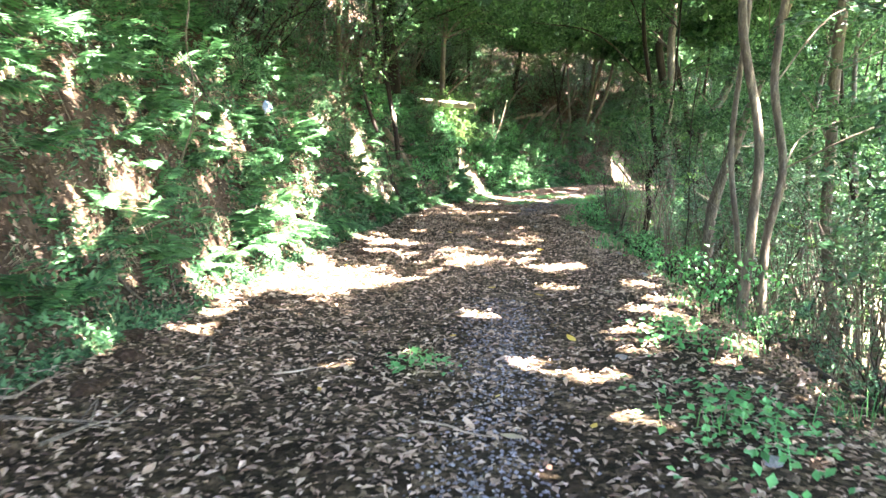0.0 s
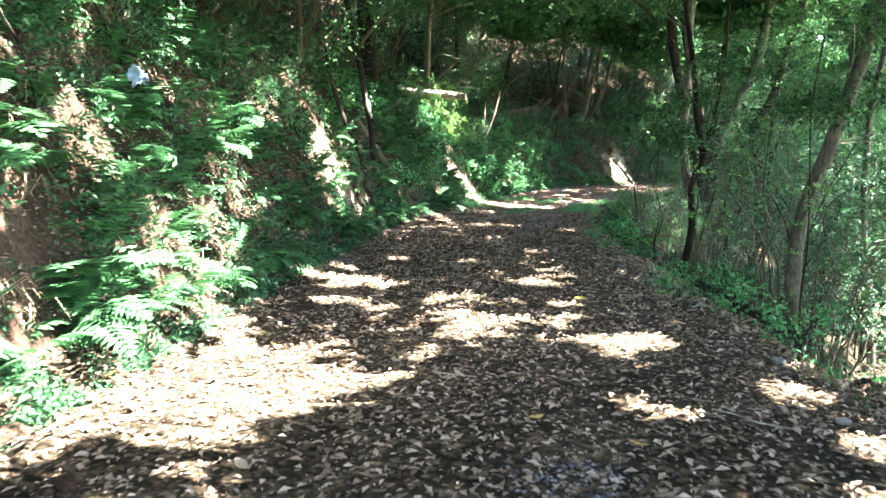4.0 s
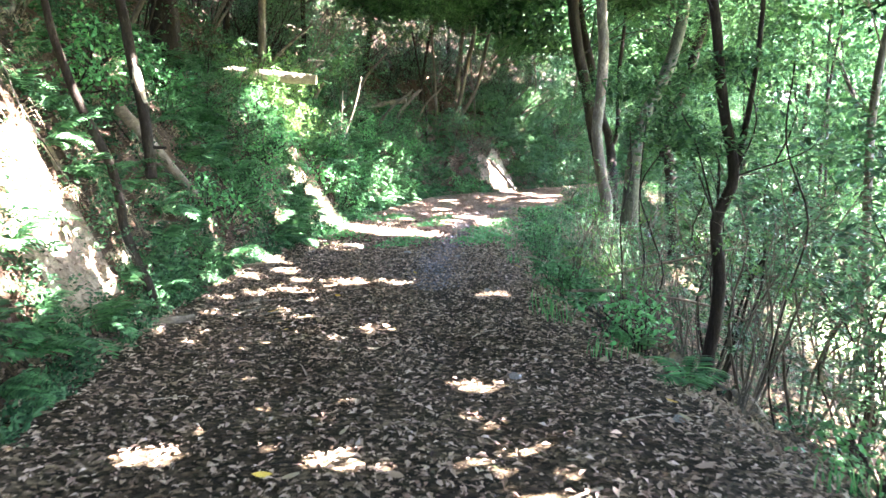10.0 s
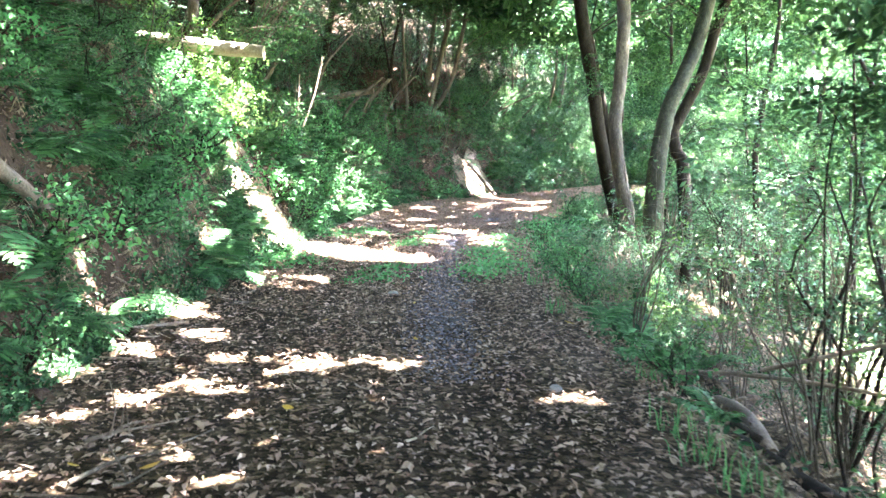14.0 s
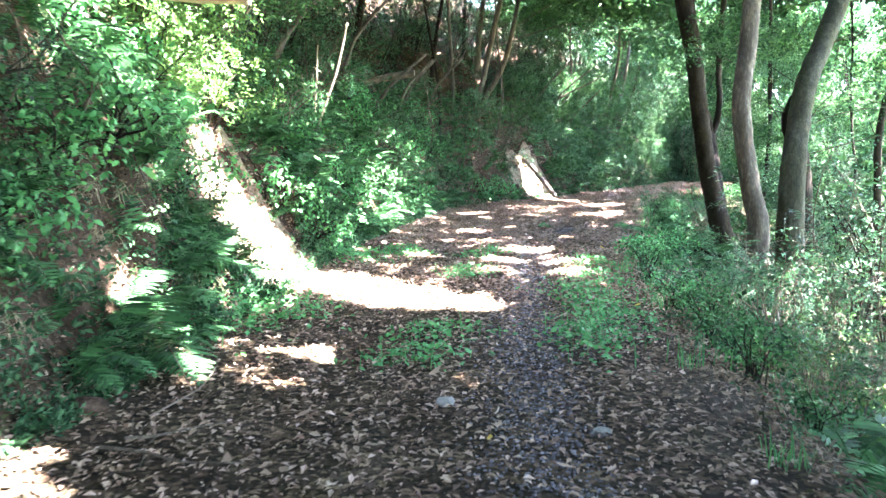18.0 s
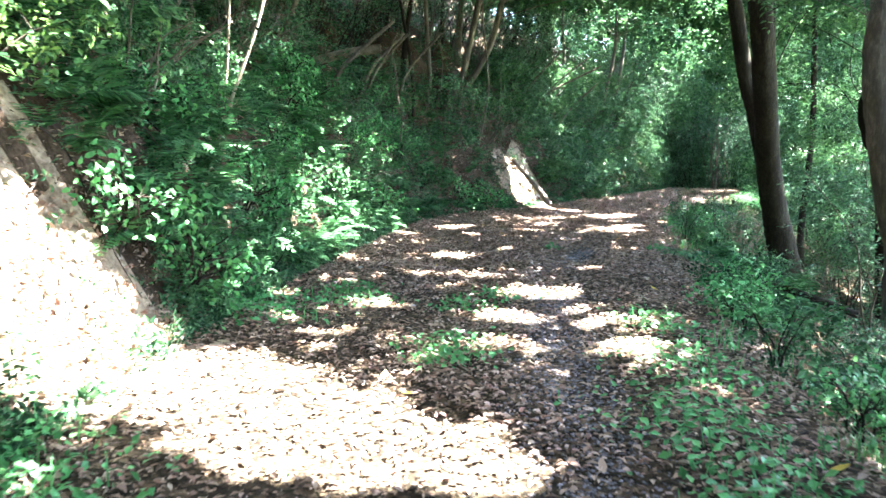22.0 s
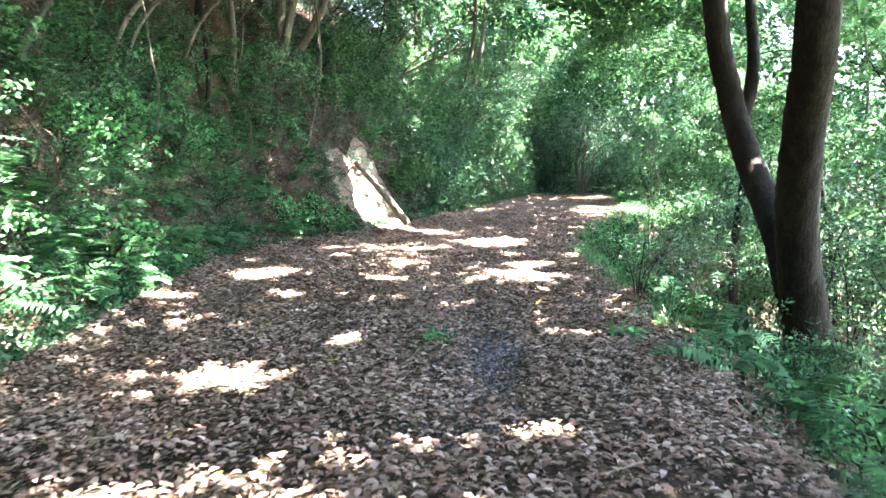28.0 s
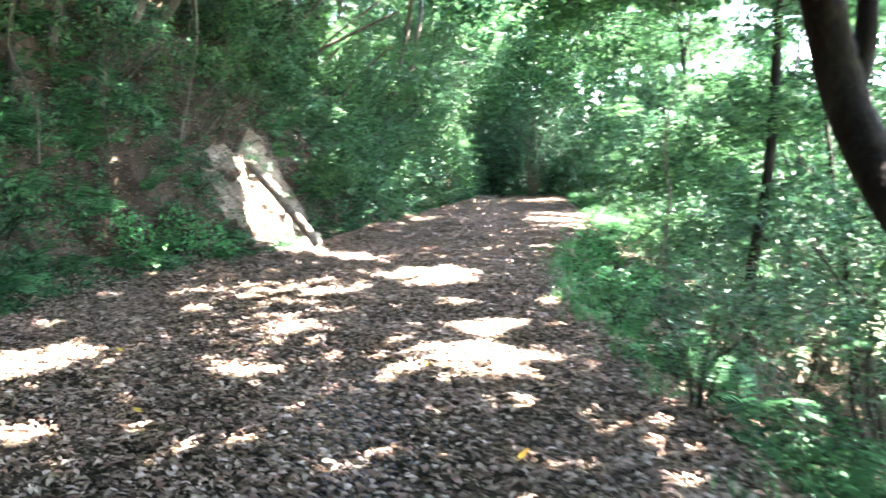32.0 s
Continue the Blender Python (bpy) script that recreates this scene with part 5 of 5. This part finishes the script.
v = np.stack([g - side, g + side, g + up * tall * 0.6 + out * tall * 0.15 + side * 0.8, g + up * tall * 0.6 + out * tall * 0.15 - side * 0.8, g + up * tall * 0.85 + out * tall * 0.5], 1).reshape(-1, 3)
i = np.arange(n)[:, None] * 5
f = np.stack([i + [0, 1, 2], i + [0, 2, 3], i + [3, 2, 4]], 1).reshape(-1, 3)
tagged(part("grass", v, f, M_COVER), "thin tufts of green grass along the track", "grass", kind="stuff")


# ---------------------------------------------------------------- dead wood, roots and stones
def pole(name, pts, r0, r1, mat, label, category, seed, sides=9, group="", knots=2):
    r = np.random.default_rng(seed)
    ob = thing(name, pts[0], label, category, group)
    v, f = tube_arrays(pts, (r0, (r0 + r1) / 2, r1), sides, 0.07, r, 5)
    stem = part("stem", v, f, mat, ob, flat=False)
    for k in range(knots):
        i = r.integers(1, len(pts)) if len(pts) > 2 else 1
        b = np.array(pts[i - 1]) * 0.5 + np.array(pts[i]) * 0.5
        d = unit(r.normal(size=(1, 3)))[0] * r0 * 3
        v, f = tube_arrays([b, b + d * 0.6, b + d], (r0 * 0.4, r0 * 0.2), 6, 0.05, r, 3)
        part("branch_stub", v, f, mat, stem, flat=False)
    return ob


pole("dead_log", [(-1.65, 30.0, 3.36), (-2.59, 30.16, 3.45), (-3.95, 30.36, 3.6), (-4.9, 30.5, 3.7)], 0.11, 0.13, M_WOOD, "pale fallen log lying across the top of the bank", "log", 1)
pole("dead_log", [(-3.35, 30.3, 2.97), (-4.3, 30.44, 3.1), (-5.2, 30.5, 3.3)], 0.1, 0.1, M_WOOD, "weathered log half buried in the bank", "log", 2)
pole("dead_log", [(-2.86, 23.9, 0.55), (-2.98, 23.4, 0.95), (-3.16, 22.6, 1.4), (-3.34, 21.8, 1.85), (-3.5, 21.2, 2.2)], 0.06, 0.07, M_LOG, "grey-brown dead pole leaning down the bank", "log", 3)
pole("dead_log", [(6.5, 48.85, 0.16), (6.2, 48.98, 0.58), (5.85, 49.15, 1.02), (5.45, 49.35, 1.5)], 0.085, 0.055, M_LOG, "brown broken log propped against the clay scar", "log", 4)
pole("dead_log", [(1.15, 43.2, 3.85), (0.4, 43.4, 3.75), (-0.6, 43.6, 3.5)], 0.095, 0.11, M_LOG, "sawn log end jutting out of the overgrown bank", "log", 5)
pole("dead_tree", [(-2.8, 19.5, 0.15), (-2.83, 19.56, 0.33), (-3.05, 19.62, 0.87), (-3.18, 19.7, 1.51), (-3.53, 19.79, 2.27), (-3.78, 19.89, 3.04), (-3.9, 20.0, 3.8)], 0.055, 0.035, M_DARK, "crooked dead stem leaning against the bank", "dead stem", 6)
leaner = pole("leaning_tree", [(-3.12, 21.0, 1.4), (-3.19, 21.08, 2.1), (-3.32, 21.15, 2.75), (-3.42, 21.22, 3.3), (-3.7, 21.3, 4.6), (-3.9, 21.4, 6.2)], 0.07, 0.05, M_DARK, "dark leaning trunk with a pale patch on the bank", "tree", 7)
v, f = tube_arrays([(-3.165, 21.06, 2.25), (-3.255, 21.10, 2.5), (-3.345, 21.15, 2.9)], (0.02, 0.066, 0.05, 0.02), 9, 0.1, rh, 5)
part("peeled_patch", v, f, M_WOOD, leaner, "pale patch on the dark trunk", flat=False)
pole("dead_log", [(1.75, 13.6, 0.03), (2.0, 12.9, -0.08), (2.3, 12.1, -0.25)], 0.05, 0.04, M_DARK, "dark fallen branch at the track's edge", "branch", 8)
pole("dead_log", [(2.2, 17.6, -0.35), (1.9, 18.5, -0.25), (1.8, 19.6, -0.2), (1.95, 20.8, -0.3)], 0.07, 0.05, M_DARK, "rotting log along the edge of the track", "log", 9)
pole("dead_log", [(5.9, 36.2, -0.2), (6.4, 35.6, -0.35), (7.0, 35.0, -0.6)], 0.06, 0.045, M_DARK, "dark branch lying on the slope below the track", "branch", 10)
pole("dead_log", [(-3.0, 22.1, 0.2), (-2.5, 22.9, 0.14), (-2.0, 23.4, 0.10)], 0.02, 0.012, M_LOG, "bare brown branch lying at the foot of the bank", "branch", 11)
pole("dead_tree", [(-1.25, 35.7, 1.5), (-1.2, 35.71, 2.0), (-1.0, 35.74, 2.59), (-0.81, 35.77, 3.14), (-0.6, 35.8, 4.0)], 0.03, 0.02, M_WOOD, "thin pale stem standing in the ferns", "stem", 12)
pole("dead_tree", [(-1.3, 35.75, 1.5), (-1.27, 35.76, 2.0), (-1.2, 35.8, 2.7), (-1.15, 35.8, 3.6)], 0.025, 0.015, M_WOOD, "thin pale stem standing in the ferns", "stem", 13)
pole("cut_log", [(-2.85, 19.05, 0.11), (-2.62, 19.25, 0.08), (-2.42, 19.5, 0.06)], 0.045, 0.04, M_LOG, "short sawn log lying at the foot of the bank", "log", 14, knots=0)
pole("fallen_pole", [(1.85, 22.2, -0.2), (2.7, 21.75, -0.15), (3.9, 21.3, -0.35), (4.6, 21.0, -0.9)], 0.022, 0.015, M_LOG, "thin brown pole fallen across the slope", "pole", 15, knots=1)
pole("dead_log", [(1.75, 23.2, -0.15), (2.2, 22.6, -0.4), (2.8, 21.9, -0.75)], 0.07, 0.05, M_DARK, "dark rotting log half sunk in the slope", "log", 16)
# dead wood on the slope below the track
def lying(name, ends, r0, r1, mat, label, category, seed, lift=0.03, knots=2):
    """A log or pole that follows the slope between two places given as (y, metres from the track)."""
    (ya, wa), (yb, wb) = ends
    pts = []
    for q in np.linspace(0, 1, 5):
        x, y, z = on_slope(ya + (yb - ya) * q, wa + (wb - wa) * q)
        pts.append((x, y, z + lift))
    return pole(name, pts, r0, r1, mat, label, category, seed, 10, knots=knots)


lying("dead_log", ((20.4, 1.5), (24.6, 1.3)), 0.085, 0.06, M_LOG, "long brown rotting log lying along the slope", "log", 31, 0.08)
lying("dead_log", ((19.2, 2.1), (22.6, 2.6)), 0.06, 0.05, M_LOG, "mossy brown log on the slope below the track", "log", 32, 0.06)
lying("dead_log", ((24.0, 0.9), (27.2, 1.2)), 0.06, 0.04, M_DARK, "dark fallen branch beside the track", "branch", 33, 0.05)
lying("dead_log", ((15.8, 1.0), (17.6, 2.2)), 0.04, 0.025, M_LOG, "thin broken branch lying on the slope", "branch", 34)
lying("dead_log", ((40.4, 0.7), (42.6, 1.6)), 0.05, 0.03, M_LOG, "brown broken branch among the ferns", "branch", 35)
lying("dead_log", ((42.6, 0.6), (44.8, 1.3)), 0.06, 0.05, M_LOG, "rotting log at the edge of the track", "log", 36, 0.05)
lying("dead_log", ((5.2, 0.6), (8.6, 0.75)), 0.07, 0.05, M_DARK, "dark log lying along the edge of the track", "log", 37, 0.04)
pole("fallen_pole", [(2.0, 20.6, 0.22), (2.8, 20.4, 0.42), (3.7, 20.2, 0.62)], 0.017, 0.01, M_LOG, "thin brown pole caught between the trees", "pole", 39, knots=1)
# creepers that hang from the boughs
for k, (x, y, z0, z1) in enumerate(((2.13, 19.94, -0.35, 1.9), (2.45, 20.0, -0.5, 1.8), (2.62, 20.9, -0.6, 2.1), (3.3, 20.3, -0.8, 2.2), (2.9, 18.0, -0.7, 2.4), (3.6, 17.2, -1.1, 2.6), (2.5, 12.4, -0.5, 2.6),
                                   (8.6, 42.6, -0.5, 2.4), (9.4, 43.6, -0.6, 2.2), (4.55, 48.6, 1.2, 4.2), (3.3, 45.6, 1.6, 4.4), (2.6, 44.2, 1.5, 4.2), (5.2, 49.6, 1.8, 4.4), (1.4, 41.2, 1.8, 4.0), (-2.75, 26.1, 1.7, 3.4), (-2.5, 26.9, 1.8, 3.5), (-3.5, 16.5, 1.4, 3.6), (-3.4, 8.2, 1.3, 3.4))):
    q = np.random.default_rng(640 + k)
    pts = [(x + q.normal(0, 0.07), y + q.normal(0, 0.07), z) for z in np.linspace(min(z0, float(height(x, y)) - 0.02) if z0 < 1 else z0, z1, 6)]
    v, f = tube_arrays(pts, (0.011, 0.009, 0.008), 6, 0.08, q, 4)
    tagged(part("creeper", v, f, M_DARK if k < 7 else M_PALE, flat=False), "thin bare woody creeper hanging from the boughs above", "creeper", "creepers")
# bent stems that crowd out of the bank beyond the clay scar
for k in range(9):
    q = np.random.default_rng(660 + k)
    b = Vector(on_bank(q.uniform(51, 57), q.uniform(0.9, 1.9)))
    if b.y < 53.2:
        continue
    d = Vector((q.uniform(0.0, 1.0), q.uniform(-0.7, 0.3), q.uniform(0.7, 1.3)))
    pole("leaning_bough", [tuple(b - d * 0.15), tuple(b + d * 0.5), tuple(b + d * 1.1 + Vector((q.normal(0, 0.25), q.normal(0, 0.2), 0))), tuple(b + d * 2.0 + Vector((0.5, -0.2, q.uniform(-0.2, 0.5))))], q.uniform(0.04, 0.08), 0.025, M_PALE, "bent pale bough leaning out of the bank", "bough", 660 + k)
# boughs that lean out over the track from the top of the bank
for k, (y, u) in enumerate(((40.5, 1.8), (42.0, 1.6), (44.5, 1.5), (45.5, 1.7), (46.5, 1.4), (54.0, 1.5), (31.5, 2.2), (36.8, 2.2), (25.5, 2.4))):
    b = Vector(on_bank(y, u))
    q = np.random.default_rng(600 + k)
    d = Vector((q.uniform(0.25, 0.6), q.uniform(-0.3, 0.1), 1.0))
    pole("leaning_bough", [tuple(b - d * 0.15), tuple(b + d * 0.5), tuple(b + d * 1.1 + Vector((0.1, 0, 0))), tuple(b + d * 1.9 + Vector((0.5, -0.1, -0.1)))], q.uniform(0.045, 0.08), 0.03, M_PALE, "bare pale bough leaning out from the bank", "bough", 600 + k)
# roots and dead creepers that hang down the bank
for k in range(70):
    y = 2 + 56 * (k + rh.random()) / 70
    u = rh.uniform(1.0, 2.3)
    pts = []
    drift = rh.normal(0, 0.25)
    for q in np.linspace(0, 1, 5):
        x0, y0, z0 = on_bank(y + drift * q + 0.05 * rh.normal(), u * (1 - q * rh.uniform(0.45, 0.75)))
        pts.append((x0 + 0.06 + 0.05 * rh.random(), y0, z0 + 0.04))
    v, f = tube_arrays(pts, (rh.uniform(0.006, 0.016), 0.004), 5, 0.05, rh, 3)
    tagged(part("root", v, f, M_PALE if k % 3 else M_DARK, flat=False), "thin bare root hanging down the earth bank", "root", "roots on the bank")
# twigs on the track
for k in range(110):
    y = 2.5 + 50 * (k + rh.random()) / 110
    s = rh.uniform(-0.05, 1.0)
    x = float(edge_left(y) * (1 - s) + edge_right(y) * s)
    a, L = rh.uniform(0, 6.283), rh.uniform(0.12, 0.5)
    pts = []
    for q in (-0.5, -0.1, 0.2, 0.5):
        px, py = x + L * q * math.cos(a) + rh.normal(0, 0.015), y + L * q * math.sin(a) + rh.normal(0, 0.015)
        pts.append((px, py, float(height(px, py)) + 0.022))
    v, f = tube_arrays(pts, (rh.uniform(0.004, 0.009), 0.003), 5, 0.08, rh, 3)
    tagged(part("twig", v, f, M_WOOD if k % 2 else M_DARK, flat=False), "dry twig lying on the fallen leaves", "twig", "twigs on the track")

# fallen sticks and clods at the foot of the bank
for k in range(28):
    y = rh.uniform(3.6, 8.5) if k < 12 else rh.uniform(17.5, 26)
    x = float(edge_left(y)) + rh.uniform(-0.1, 1.1)
    a, L = rh.normal(0.9, 0.7), rh.uniform(0.35, 1.1)
    pts = []
    for q in (-0.5, -0.2, 0.1, 0.5):
        px, py = x + L * q * math.cos(a) + rh.normal(0, 0.03), y + L * q * math.sin(a) + rh.normal(0, 0.03)
        pts.append((px, py, float(height(px, py)) + 0.03 + 0.03 * rh.random()))
    arrays = [tube_arrays(pts, (rh.uniform(0.006, 0.013), 0.004), 6, 0.1, rh, 3)]
    b = np.array(pts[1])
    arrays.append(tube_arrays([b, b + rh.normal(size=3) * 0.06 + (0, 0, 0.04), b + rh.normal(size=3) * 0.14 + (0, 0, 0.05)], (0.006, 0.003), 5, 0.1, rh, 2))
    v, f = joined(arrays)
    tagged(part("stick", v, f, M_LOG if k % 3 == 0 else M_PALE, flat=False), "dead stick lying at the foot of the bank", "stick", "sticks at the bank's foot")


def clod(x, y, r, seed):
    bm = bmesh.new()
    bmesh.ops.create_icosphere(bm, subdivisions=2, radius=r)
    for q in bm.verts:
        k = 1 + 0.55 * noise.noise(q.co * (2.2 / r) + Vector((seed * 3.1, 0, 0)))
        q.co = Vector((q.co.x * k * 1.25, q.co.y * k, q.co.z * k * 0.6))
    me = bpy.data.meshes.new("clod")
    bm.to_mesh(me)
    bm.free()
    me.materials.append(M_EARTH)
    ob = new("clod", me)
    ob.location = (x, y, float(height(x, y)) + r * 0.15)
    ob.rotation_euler = (0, 0, seed * 1.7)
    return tagged(ob, "dark clod of earth fallen from the bank", "clod", "clods of earth")


for k in range(34):
    y = rh.uniform(2.8, 8.2) if k < 20 else rh.uniform(9, 26)
    clod(float(edge_left(y)) + rh.normal(0.35, 0.3), y, rh.uniform(0.035, 0.11), k)


for k in range(26):
    y, u = rh.normal(49.9, 0.35), rh.uniform(-0.05, 0.9)
    ob = clod(*on_bank(y, u)[:2], rh.uniform(0.05, 0.14), 60 + k)
    ob.data.materials[0] = M_ROCK
    tagged(ob, "lump of pale clay on the broken bank", "clod", "lumps of clay")


def stone(x, y, r, seed, label):
    bm = bmesh.new()
    bmesh.ops.create_icosphere(bm, subdivisions=2, radius=r)
    for q in bm.verts:
        k = 1 + 0.25 * noise.noise(q.co * (2.0 / r) + Vector((seed, 0, 0)))
        q.co = Vector((q.co.x * k * 1.2, q.co.y * k, q.co.z * k * 0.55))
    me = bpy.data.meshes.new("stone")
    bm.to_mesh(me)
    bm.free()
    me.materials.append(M_STONE)
    ob = new("stone", me)
    ob.location = (x, y, float(height(x, y)) + r * 0.25)
    ob.rotation_euler = (0, 0, seed * 1.3)
    return tagged(ob, label, "stone")


stone(0.05, 25.25, 0.06, 1, "flat grey stone lying in the leaves")
for k in range(14):
    stone(rh.uniform(0.2, 1.6), rh.uniform(3, 36), rh.uniform(0.02, 0.05), 10 + k, "small grey stone on the track")


# ---------------------------------------------------------------- gravel of the wheel track
gy0 = np.concatenate([rh.uniform(21.5, 33.5, 7500), rh.uniform(35.5, 41.5, 3200), rh.uniform(2, 8, 2600)])
gx0 = middle(gy0) + np.where(gy0 < 10, 0.5, 0.74) + rh.normal(0, 0.2, len(gy0))
gq = rh.normal(size=(900, 2))
gx0, gy0 = np.append(gx0, 3.9 + 0.33 * 0.8 * gq[:, 0] + 0.12 * gq[:, 1]), np.append(gy0, 37.3 + 0.45 * gq[:, 0])
gp = np.stack([gx0, gy0, height(gx0, gy0) + 0.003], 1)
gr = rh.uniform(0.005, 0.015, len(gp))[:, None]
ang = rh.uniform(0, 6.283, len(gp))
e1 = np.stack([np.cos(ang), np.sin(ang), np.zeros(len(gp))], 1) * gr * rh.uniform(0.8, 1.5, (len(gp), 1))
e2 = np.stack([-np.sin(ang), np.cos(ang), np.zeros(len(gp))], 1) * gr
e3 = np.array((0, 0, 1.0)) * gr * 0.7
v = np.stack([gp + e1, gp + e2, gp - e1, gp - e2, gp + e3, gp - e3], 1).reshape(-1, 3)
i = np.arange(len(gp))[:, None] * 6
f = np.stack([i + q for q in ([0, 1, 4], [1, 2, 4], [2, 3, 4], [3, 0, 4], [1, 0, 5], [2, 1, 5], [3, 2, 5], [0, 3, 5])], 1).reshape(-1, 3)
tagged(part("gravel", v, f, M_GRAVEL), "dark crushed stone showing in the wheel track", "gravel", kind="stuff")

# crumpled scraps of plastic caught on the bank
u8, w8 = np.meshgrid(np.linspace(-1, 1, 9), np.linspace(-1, 1, 9), indexing="ij")
for bx, by, bz in ((-3.18, 10.2, 2.02), (-3.02, 25.73, 1.9)):
    sx = bx + 0.03 * wave(u8, w8, 0.9, 61)
    sy = by + 0.11 * u8 + 0.02 * wave(u8, w8, 0.7, 62)
    sz = bz + 0.06 * w8 * (1 - 0.3 * u8) + 0.025 * wave(u8, w8, 0.8, 63)
    idx = np.arange(81).reshape(9, 9)
    f = np.stack([idx[:-1, :-1], idx[:-1, 1:], idx[1:, 1:], idx[1:, :-1]], -1).reshape(-1, 4)
    scrap = part("plastic_scrap", np.stack([sx, sy, sz], -1).reshape(-1, 3), f, M_PLASTIC, flat=False)
    scrap.modifiers.new("thick", "SOLIDIFY").thickness = 0.003
    tagged(scrap, "crumpled faded blue scrap of plastic caught on the bank", "litter")


# ---------------------------------------------------------------- dry grass hanging on the bank
tufts = []
for k in range(520):
    y = rh.uniform(3, 30) if k < 420 else rh.uniform(34, 52)
    c = np.array(on_bank(y, rh.uniform(0.25, 2.4)))
    tufts.append(c + rh.normal(size=(16, 3)) * np.array((0.03, 0.06, 0.02)))
g = np.vstack(tufts)
n = len(g)
out = unit(np.stack([rh.uniform(0.3, 1.0, n), rh.normal(0, 0.55, n), rh.uniform(0.0, 0.7, n)], 1))
long = rh.uniform(0.12, 0.42, n)[:, None]
side = unit(np.cross(out, np.array((0, 0, 1.0)))) * 0.0035
drop = np.array((0, 0, -1.0))
v = np.stack([g - side, g + side, g + out * long * 0.55 + side, g + out * long * 0.55 - side, g + out * long * 0.85 + drop * long * 0.5], 1).reshape(-1, 3)
i = np.arange(n)[:, None] * 5
f = np.stack([i + [0, 1, 2], i + [0, 2, 3], i + [3, 2, 4]], 1).reshape(-1, 3)
tagged(part("dry_grass", v, f, M_STRAW), "dry straw-coloured grass hanging from the bank", "grass", kind="stuff")


# ---------------------------------------------------------------- single larger leaves on the track, pieces of the ground
def big_leaf(mat, seed):
    r = np.random.default_rng(seed)
    L, W = 1.0, r.uniform(0.36, 0.5)
    t = np.linspace(0, 1, 6)
    half = W * 0.5 * np.sin(np.pi * np.clip(t, 0.02, 0.98)) ** 0.8
    curl = r.uniform(0.1, 0.3)
    z = curl * (t - 0.5) ** 2 * 1.6
    rib = np.stack([t * L - 0.5, 0 * t, z], 1)
    a = np.stack([t * L - 0.5, half, z + half * curl * 1.4], 1)
    c = np.stack([t * L - 0.5, -half, z + half * curl * 1.1], 1)
    v = np.vstack([a, rib, c])
    f = []
    for k in range(5):
        for o in (0, 6):
            f += [(k + o, k + o + 6, k + o + 7), (k + o, k + o + 7, k + o + 1)]
    return mesh_np("fallen_leaf", v, f, mat, False)


BIG = [big_leaf(m, 700 + k) for k, m in enumerate((M_LITTER, M_LITTER, M_STRAW, M_YELLOW, M_LITTER, M_STRAW))]
for k in range(290):
    y = rh.uniform(2.3, 45)
    s = rh.uniform(0.0, 1.0)
    x = float(edge_left(y) * (1 - s) + edge_right(y) * s)
    m = BIG[3] if rh.random() < 0.16 else BIG[[0, 1, 2, 4, 5][rh.integers(0, 5)]]
    ob = new("fallen_leaf", m)
    ob.parent = ground
    q = rh.uniform(0.07, 0.125)
    ob.matrix_basis = Matrix.LocRotScale((x, y, float(height(x, y)) + 0.028), Euler((rh.normal(0, 0.25), rh.normal(0, 0.25), rh.uniform(0, 6.283))), (q, q, q))
